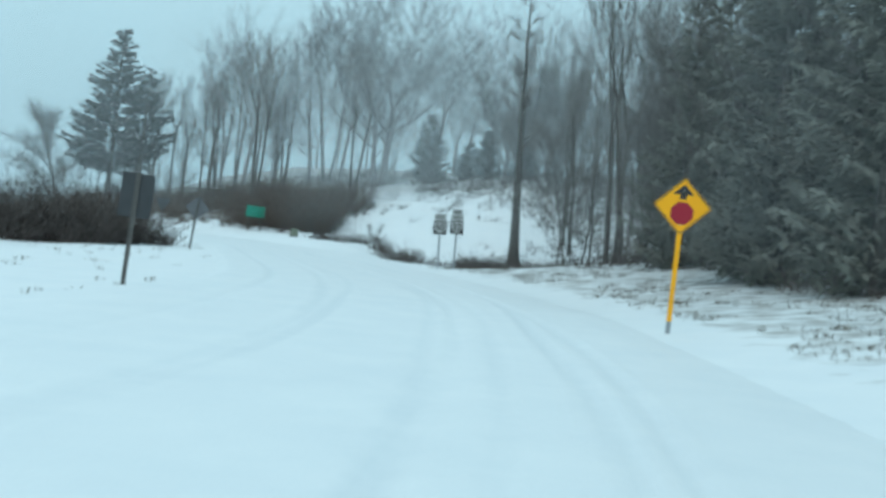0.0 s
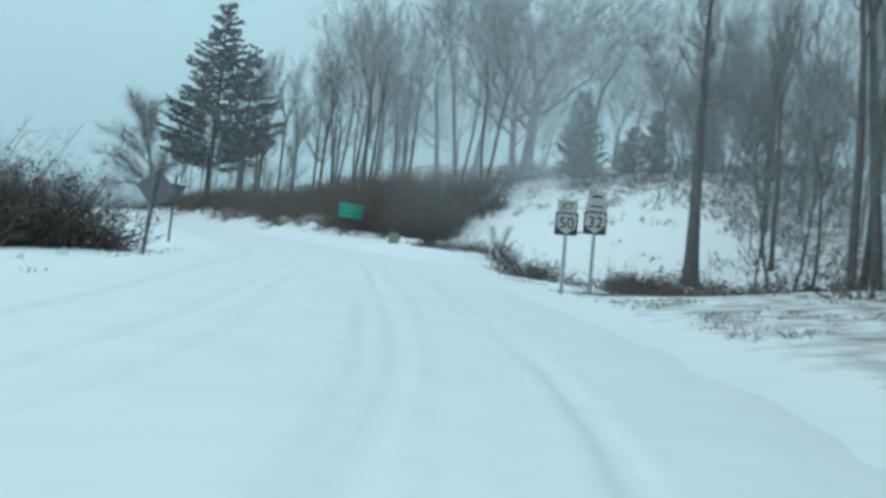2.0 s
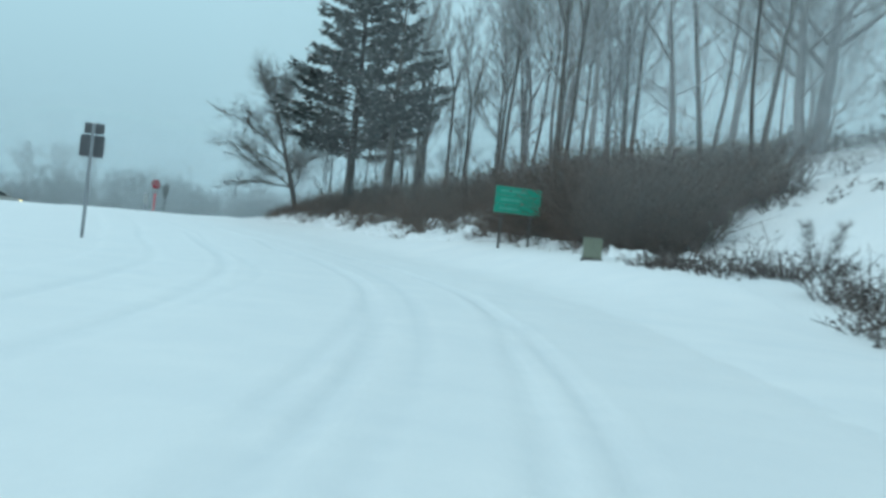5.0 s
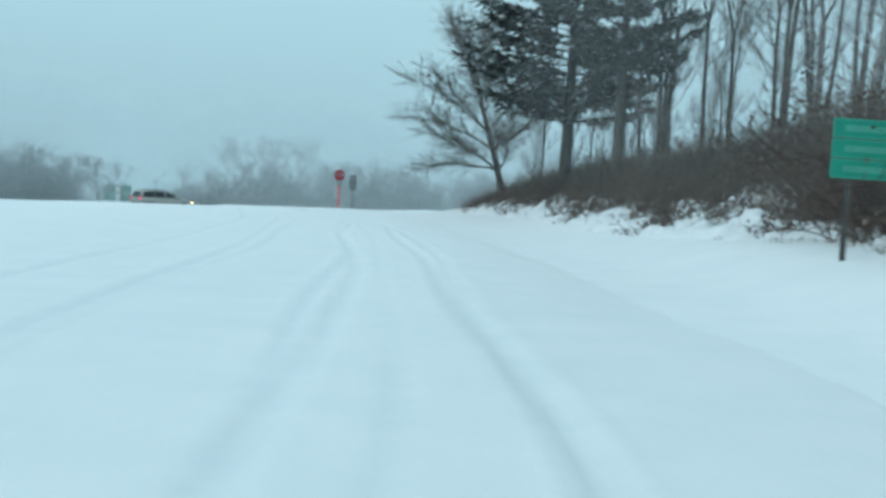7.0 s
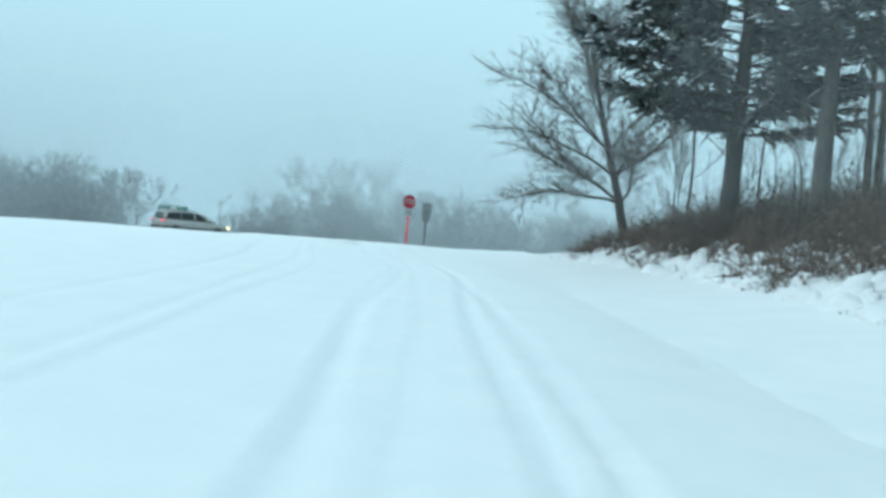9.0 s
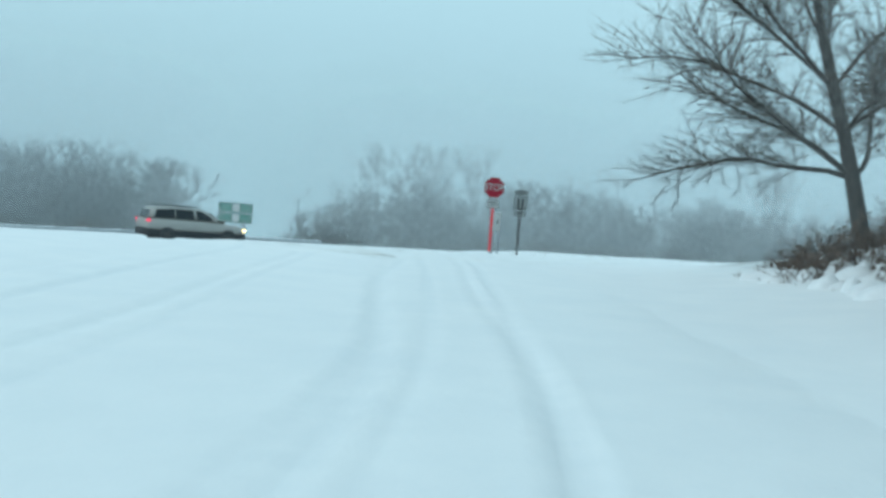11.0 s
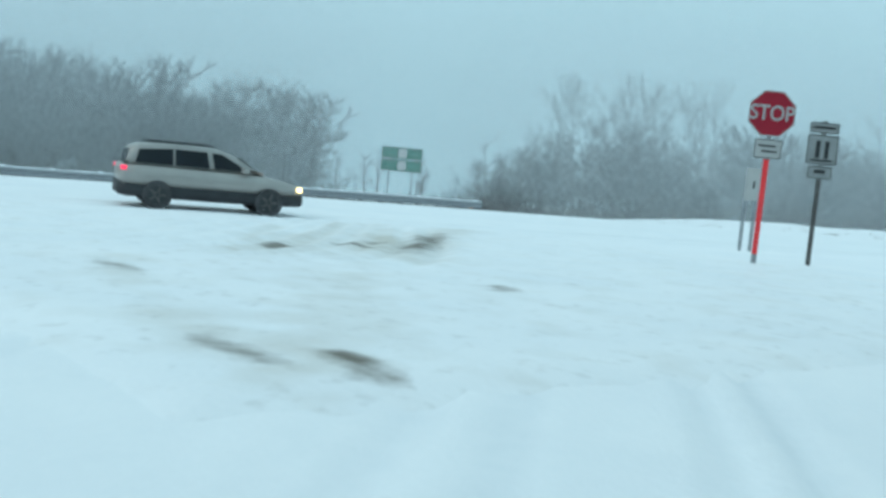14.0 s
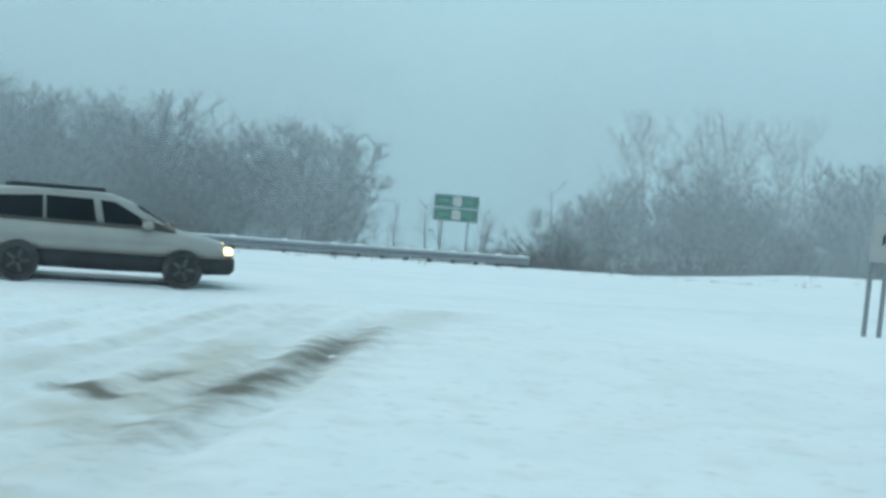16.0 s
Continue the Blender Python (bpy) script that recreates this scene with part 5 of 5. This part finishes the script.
# ---- guardrail ----
def guardrail():
    a, b = np.array((-89.09, 153.18)), np.array((-94.99, 132.18))
    way = (b - a) / np.linalg.norm(b - a)
    root = thing("guardrail", pose(a[0], a[1], ground_z(*a) - 0.11), "galvanised W-beam guardrail topped with snow", "guardrail")
    z0 = ground_z(*a)
    out = np.array((-way[1], way[0]))
    if out @ MAIN_N > 0:
        out = -out
    wave = [(0, 0.155), (0.035, 0.13), (0.075, 0.085), (0.075, 0.06), (0.02, 0.01), (0.02, -0.01), (0.075, -0.06), (0.075, -0.085), (0.035, -0.13), (0, -0.155)]

    def top(d):
        return ground_z(*(a + way * d)) - z0
    posts = [0.0, 0.95, 1.9, 2.85, 3.8, 4.75, 5.7, 6.65, 7.6] + [9.5 + 1.905 * k for k in range(36)]
    reach = posts[-1] + 0.5
    ds = np.arange(-0.3, reach, 1.0)
    for i in range(0, len(ds) - 1, 4):
        seg = ds[i:i + 5]
        v, f = [], []
        for d in seg:
            p, zz = way * d, top(d) + 0.40
            for o, h in wave:
                v.append((p[0] + out[0] * o, p[1] + out[1] * o, zz + h))
        n = len(wave)
        for k in range(len(seg) - 1):
            for j in range(n - 1):
                f.append((k * n + j, k * n + j + 1, (k + 1) * n + j + 1, (k + 1) * n + j))
        rail = piece("rail_beam", (v, f), ZINC, root)
        md = rail.modifiers.new("thick", "SOLIDIFY")
        md.thickness = 0.006
    for d in posts:
        p, zz = way * d - out * 0.10, top(d)
        part("rail_post", solid(block(p[0] - 0.05, p[0] + 0.05, p[1] - 0.075, p[1] + 0.075, zz - 0.5, zz + 0.56)), POST_DARK, root)
        part("snow_cap", solid(block(p[0] - 0.08, p[0] + 0.08, p[1] - 0.11, p[1] + 0.11, zz + 0.56, zz + 0.63), bevel=0.03), SNOW_CLUMP, root)
    t = Tubes()
    t.add([Vector((way[0] * d + out[0] * 0.02, way[1] * d + out[1] * 0.02, top(d) + 0.565)) for d in ds], [0.02 + 0.022 * abs(math.sin(d * 1.7)) for d in ds], 6)
    ob = new("lying_snow", t.mesh("lying_snow", SNOW_CLUMP))
    ob.parent = root
    end = solid(block(-0.5 - way[0] * 0.3, -0.2, -0.15, 0.25, 0.2, 0.58), bevel=0.04)
    part("end_terminal", end, AMBER, root, "orange end marker")


guardrail()


# ---- slush at the junction ----
def slush_field():
    """The churned patch where cars turn: grooves and ridges pressed into the snow, with mud dragged along them."""
    xs, ys = np.arange(-70.5, -50.6, 0.095), np.arange(120.2, 137.2, 0.095)
    gx, gy = np.meshgrid(xs, ys)
    ripple = 0.5 + 0.9 * bumps(gx.ravel(), gy.ravel(), 0.9, 21).reshape(gx.shape) + 0.5 * bumps(gx.ravel(), gy.ravel(), 0.35, 22).reshape(gx.shape)

    def near(pts, width):
        """Closeness to a bent line, thinning out towards its ends."""
        best = np.zeros(gx.shape)
        pts = np.array(pts, float)
        for a, b in zip(pts[:-1], pts[1:]):
            d = b - a
            w = np.clip(((gx - a[0]) * d[0] + (gy - a[1]) * d[1]) / (d @ d), 0, 1)
            best = np.maximum(best, np.exp(-((gx - a[0] - w * d[0]) ** 2 + (gy - a[1] - w * d[1]) ** 2) / width ** 2))
        return best

    main = ((-57.3, 126.5), (-58.8, 127.6), (-60.2, 128.68), (-60.9, 129.35), (-62.0, 130.25), (-63.0, 131.1), (-64.3, 132.2), (-65.8, 133.7), (-67.0, 135.0))
    turn = ((-57.2, 124.6), (-58.8, 126.2), (-60.3, 127.4), (-62.0, 128.8), (-64.3, 130.4), (-67.6, 132.8))
    left_rut, mid_rut = ((-58.4, 125.0), (-59.6, 126.2), (-60.6, 127.0), (-62.4, 128.1)), ((-59.4, 127.3), (-60.4, 127.95), (-61.15, 128.7), (-62.8, 129.8))
    wet = 0.60 * near(main, 0.50) + 0.50 * near(left_rut, 0.34) + 0.52 * near(mid_rut, 0.3) + 0.28 * near(turn, 0.65)
    wet += 0.42 * near(((-60.63, 126.22), (-62.17, 127.28), (-64.46, 128.91)), 0.18) + 0.42 * near(((-62.5, 128.6), (-64.6, 130.0), (-67.1, 131.7)), 0.18) + 0.36 * near(((-59.92, 128.02), (-63.02, 130.12), (-65.5, 131.8)), 0.18)
    wet += 0.40 * near(((-53.9, 122.3), (-52.4, 122.3)), 0.35) + 0.35 * near(((-55.6, 124.6), (-52.6, 122.65)), 0.4) + 0.30 * near(((-56.4, 122.9), (-55.2, 122.6)), 0.25)
    mud = 0.80 * near(((-59.95, 126.5), (-59.6, 126.2), (-59.2, 125.9)), 0.19) + 0.84 * near(((-60.7, 127.85), (-60.25, 127.95)), 0.15) + 0.60 * near(((-60.95, 128.45), (-61.2, 128.75)), 0.13)
    mud += 0.46 * near(((-60.3, 128.75), (-61.0, 129.4)), 0.22) + 0.32 * near(((-61.6, 129.9), (-63.2, 131.3)), 0.26) + 0.34 * near(main[1:7], 0.24)
    mud += 0.62 * near(((-53.1, 122.14), (-52.6, 122.22)), 0.12) + 0.62 * near(((-52.6, 122.7), (-52.1, 122.62)), 0.12) + 0.6 * near(((-54.7, 125.65), (-54.9, 125.75)), 0.1) + 0.45 * near(((-56.1, 122.7), (-55.8, 122.75)), 0.12)
    mud += 0.6 * near(((-69.4, 134.6), (-69.5, 134.65)), 0.1)
    press = 0.0
    for k, (shift, deep) in enumerate(((-1.5, 0.045), (-0.9, 0.04), (-0.45, 0.03), (0.0, 0.045), (0.45, 0.04), (0.95, 0.055), (1.4, 0.045), (2.0, 0.05), (2.7, 0.04))):
        line = [(x - shift * 0.70 * (1 + 0.06 * j), y - shift * 0.71 * (1 - 0.09 * j)) for j, (x, y) in enumerate(turn)]
        press = press - deep * near(line, 0.13) + deep * 0.3 * near([(x + 0.16, y + 0.16) for x, y in line], 0.11)
    edge = np.minimum.reduce([gx - xs[0], xs[-1] - gx, gy - ys[0], ys[-1] - gy])
    q = (gx - MAIN_O[0]) * MAIN_N[0] + (gy - MAIN_O[1]) * MAIN_N[1]
    fade = step01(0.2, 1.6, edge) * (1 - step01(15.8, 17.4, q))
    z = height(gx, gy).reshape(gx.shape) + 0.06 * fade - 0.14 * (1 - fade) + (press + 0.012 * ripple) * fade
    ny, nx = gx.shape
    i = np.arange(nx * ny).reshape(ny, nx)
    f = np.stack([i[:-1, :-1], i[:-1, 1:], i[1:, 1:], i[1:, :-1]], -1).reshape(-1, 4)
    ob = new("slush", mesh_of("slush", np.stack([gx.ravel(), gy.ravel(), z.ravel()], 1).tolist(), f.tolist(), SLUSH, None, True))
    set_cover(ob, "wet", wet * (0.65 + 0.5 * ripple))
    set_cover(ob, "mud", 1.25 * mud * (0.75 + 0.5 * ripple))
    tagged(ob, "churned snow with brown slush dragged by turning tyres", "slush", kind="stuff")


slush_field()


# ---- the silver estate car on the highway ----
def car():
    a, b = Vector((-73.42, 130.47, 0)), Vector((-72.74, 132.9, 0))
    d = (b - a).normalized()
    mid = (a + b) / 2
    q = (np.array((mid.x, mid.y)) - MAIN_O) @ MAIN_N
    root = thing("car", pose(mid.x, mid.y, ground_z(mid.x, mid.y) + 0.03, 0, 0, math.degrees(math.atan2(d.y, d.x))),
                 "silver estate car with dark lower cladding and lit headlights", "car")

    def loft(sections, smooth=True):
        """Rings of equal length joined along the car."""
        n = len(sections[0])
        v = [p for s in sections for p in s]
        f = [(k * n + j, k * n + (j + 1) % n, (k + 1) * n + (j + 1) % n, (k + 1) * n + j) for k in range(len(sections) - 1) for j in range(n)]
        f += [tuple(range(n)), tuple(range(len(v) - 1, len(v) - n - 1, -1))]
        return v, f

    def section(x, w, z0, z1, tuck=0.08):
        return [(x, -w * 0.93, z0), (x, -w, z0 + 0.12), (x, -w, (z0 + z1) / 2), (x, -w + tuck * 0.6, z1 - 0.05), (x, -w + tuck * 1.6, z1),
                (x, w - tuck * 1.6, z1), (x, w - tuck * 0.6, z1 - 0.05), (x, w, (z0 + z1) / 2), (x, w, z0 + 0.12), (x, w * 0.93, z0)]

    body = [section(-2.18, 0.74, 0.62, 0.98), section(-2.10, 0.83, 0.56, 1.00), section(-1.6, 0.87, 0.54, 1.01), section(0.0, 0.88, 0.54, 0.98), section(0.75, 0.88, 0.54, 0.97),
            section(1.15, 0.87, 0.54, 0.95), section(1.75, 0.84, 0.54, 0.86), section(2.08, 0.76, 0.55, 0.78), section(2.20, 0.62, 0.56, 0.70)]
    part("body", solid(loft(body)), SILVER, root, smooth=True)
    clad = [section(-2.20, 0.78, 0.30, 0.60), section(-2.05, 0.86, 0.27, 0.60), section(0, 0.895, 0.25, 0.58), section(1.6, 0.87, 0.26, 0.57), section(2.14, 0.78, 0.28, 0.58), section(2.24, 0.60, 0.34, 0.55)]
    part("cladding", solid(loft(clad)), CLADDING, root, "dark plastic sills and bumpers", True)
    cabin = [section(-2.08, 0.70, 0.96, 1.02, 0.06), section(-1.98, 0.66, 0.96, 1.40, 0.10), section(-1.75, 0.65, 0.96, 1.50, 0.12), section(-0.8, 0.66, 0.96, 1.54, 0.12), section(0.1, 0.66, 0.96, 1.51, 0.12),
             section(0.5, 0.68, 0.95, 1.38, 0.12), section(1.18, 0.74, 0.92, 0.97, 0.06)]
    part("cabin", solid(loft(cabin)), SILVER, root, smooth=True)
    panes = {"rear_side_window": [(-1.86, 1.06), (-1.78, 1.38), (-1.0, 1.44), (-0.98, 1.05)], "middle_window": [(-0.93, 1.05), (-0.95, 1.44), (-0.20, 1.43), (-0.12, 1.04)],
             "front_window": [(0.0, 1.04), (-0.08, 1.42), (0.16, 1.40), (0.85, 1.03)]}
    for side in (-1, 1):
        for name, poly in panes.items():
            v = []
            for off in (0.0, 0.03):
                for x, z in poly:
                    w = 0.705 - (z - 1.03) * 0.16
                    v.append((x, side * (w - off), z))
            n = len(poly)
            f = [tuple(range(n)), tuple(range(2 * n - 1, n - 1, -1))] + [(i, i + n, (i + 1) % n + n, (i + 1) % n) for i in range(n)]
            part(name, solid((v, f)), CAR_GLASS, root, "dark glass")
        part("headlight", solid(block(2.02, 2.17, side * 0.66 - 0.12, side * 0.66 + 0.10, 0.63, 0.75), bevel=0.02), HEADLIGHT, root, "lit yellowish headlight")
        part("tail_light", solid(block(-2.19, -2.05, side * 0.74 - 0.08, side * 0.74 + 0.09, 0.88, 0.98), bevel=0.015), TAILLIGHT, root, "lit red tail light")
        part("roof_rail", solid(block(-1.6, 0.0, side * 0.52 - 0.02, side * 0.52 + 0.02, 1.55, 1.59), bevel=0.008), CLADDING, root)
        part("door_mirror", solid(block(0.62, 0.80, side * 0.86 - 0.09, side * 0.86 + 0.09, 0.99, 1.12), bevel=0.03), SILVER, root)
        for x in (-1.33, 1.33):
            ring_o = [(x + 0.34 * math.cos(k * math.pi / 14), 0.34 + 0.34 * math.sin(k * math.pi / 14)) for k in range(28)]
            ring_i = [(x + 0.22 * math.cos(k * math.pi / 14), 0.34 + 0.22 * math.sin(k * math.pi / 14)) for k in range(28)]
            y0, y1 = sorted((side * 0.70, side * 0.91))
            wheel = part("wheel", solid(ring(ring_o, ring_i, y0, y1)), RUBBER, root, "snowy tyre")
            y0, y1 = sorted((side * 0.74, side * 0.885))
            rim = [(x + 0.215 * math.cos(k * math.pi / 14), 0.34 + 0.215 * math.sin(k * math.pi / 14)) for k in range(28)]
            part("rim", solid(prism(rim, y0, y1)), DARK_BACK, wheel)
            for k in range(5):
                c, sn = math.cos(k * 1.2566), math.sin(k * 1.2566)
                sp = [(x + c * r - sn * w, 0.34 + sn * r + c * w) for r, w in ((0.04, -0.03), (0.20, -0.025), (0.20, 0.025), (0.04, 0.03))]
                part("spoke", solid(prism(sp, *sorted((side * 0.885, side * 0.905)))), POST_DARK, wheel)
    part("windscreen", solid(prism([(0.545, 1.36), (0.57, 1.37), (1.16, 0.99), (1.13, 0.98)], -0.56, 0.56)), CAR_GLASS, root, "dark glass")
    part("rear_window", solid(prism([(-2.09, 1.04), (-2.06, 1.04), (-1.965, 1.37), (-1.99, 1.37)], -0.55, 0.55)), CAR_GLASS, root, "dark glass")


car()


# ---- translucent sheets that imitate haze ----
HAZE = bpy.data.materials.new("drifting_snow")
HAZE.use_nodes = True
an, al = HAZE.node_tree.nodes, HAZE.node_tree.links
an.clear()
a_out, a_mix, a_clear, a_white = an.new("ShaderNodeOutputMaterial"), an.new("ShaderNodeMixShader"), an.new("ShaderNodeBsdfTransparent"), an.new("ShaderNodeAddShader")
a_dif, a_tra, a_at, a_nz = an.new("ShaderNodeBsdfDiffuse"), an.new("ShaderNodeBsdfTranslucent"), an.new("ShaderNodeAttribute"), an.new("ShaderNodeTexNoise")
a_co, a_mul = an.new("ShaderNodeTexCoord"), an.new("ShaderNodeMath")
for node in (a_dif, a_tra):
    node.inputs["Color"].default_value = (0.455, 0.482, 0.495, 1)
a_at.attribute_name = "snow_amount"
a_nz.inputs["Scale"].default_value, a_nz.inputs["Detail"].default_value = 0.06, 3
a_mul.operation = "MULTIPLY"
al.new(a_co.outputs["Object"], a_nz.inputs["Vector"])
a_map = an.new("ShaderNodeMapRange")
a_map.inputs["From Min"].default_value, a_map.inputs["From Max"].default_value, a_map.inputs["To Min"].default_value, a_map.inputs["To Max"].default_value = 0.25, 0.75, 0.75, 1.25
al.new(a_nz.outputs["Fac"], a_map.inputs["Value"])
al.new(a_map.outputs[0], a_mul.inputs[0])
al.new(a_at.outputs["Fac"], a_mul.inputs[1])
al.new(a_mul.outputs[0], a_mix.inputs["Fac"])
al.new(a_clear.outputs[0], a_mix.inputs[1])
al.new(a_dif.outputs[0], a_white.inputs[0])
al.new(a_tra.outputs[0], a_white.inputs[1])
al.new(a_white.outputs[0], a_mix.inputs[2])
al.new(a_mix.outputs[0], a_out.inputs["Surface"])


# the haze sheets thin out over the open gap in the far wood
def hang_haze(points, low, tall, density, seed, gap=(0, 0), fade=0.18, rise=0.0):
    """A long translucent sheet that imitates haze over the woods and thins out at its ends and top."""
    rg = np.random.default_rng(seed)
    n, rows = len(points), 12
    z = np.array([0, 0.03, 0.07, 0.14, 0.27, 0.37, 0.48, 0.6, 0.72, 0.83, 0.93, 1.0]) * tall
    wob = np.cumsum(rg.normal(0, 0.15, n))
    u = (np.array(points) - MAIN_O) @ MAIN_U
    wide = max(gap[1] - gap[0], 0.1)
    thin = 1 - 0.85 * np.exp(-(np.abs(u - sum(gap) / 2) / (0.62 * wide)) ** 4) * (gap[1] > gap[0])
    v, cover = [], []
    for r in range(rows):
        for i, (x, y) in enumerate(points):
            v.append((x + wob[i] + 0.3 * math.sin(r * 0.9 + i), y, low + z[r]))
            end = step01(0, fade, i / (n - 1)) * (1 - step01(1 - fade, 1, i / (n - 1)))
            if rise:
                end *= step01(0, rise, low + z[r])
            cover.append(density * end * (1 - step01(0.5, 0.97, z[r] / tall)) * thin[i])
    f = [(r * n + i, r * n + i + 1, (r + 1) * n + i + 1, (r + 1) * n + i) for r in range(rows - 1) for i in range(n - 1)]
    ob = new("drifting_snow", mesh_of("drifting_snow", v, f, HAZE, None, True))
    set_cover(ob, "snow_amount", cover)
    tagged(ob, "pale translucent sheet added to imitate snowy haze", "falling snow", kind="stuff")


# sheets added before the far wood, hillside and verges to fade what lies behind
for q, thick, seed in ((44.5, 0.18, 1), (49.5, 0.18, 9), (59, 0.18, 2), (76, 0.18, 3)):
    hang_haze([tuple(MAIN_O + MAIN_U * u + MAIN_N * q) for u in np.arange(-190, 231, 8)], -6.0, 23.0, thick, seed, (0.27 * q, 0.42 * q))
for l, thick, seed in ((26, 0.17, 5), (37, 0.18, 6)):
    hang_haze([right_of_way(s, l) for s in np.arange(26, 123, 4)], -1.0, 44.0, thick, seed)
hang_haze([right_of_way(s, 20.5) for s in np.arange(78, 150, 4)], -1.0, 44.0, 0.18, 7)
hang_haze([right_of_way(s, 6.3 + 2.2 * step01(58, 84, s)) for s in np.arange(12, 158, 4)], -0.3, 44.0, 0.08, 10, (0, 0), 0.1, 2.5)
hang_haze([(-9.0 - 2.2 * k, 56.5 + 0.9 * k) for k in range(30)], -0.8, 40.0, 0.16, 11, (0, 0), 0.25, 3.0)
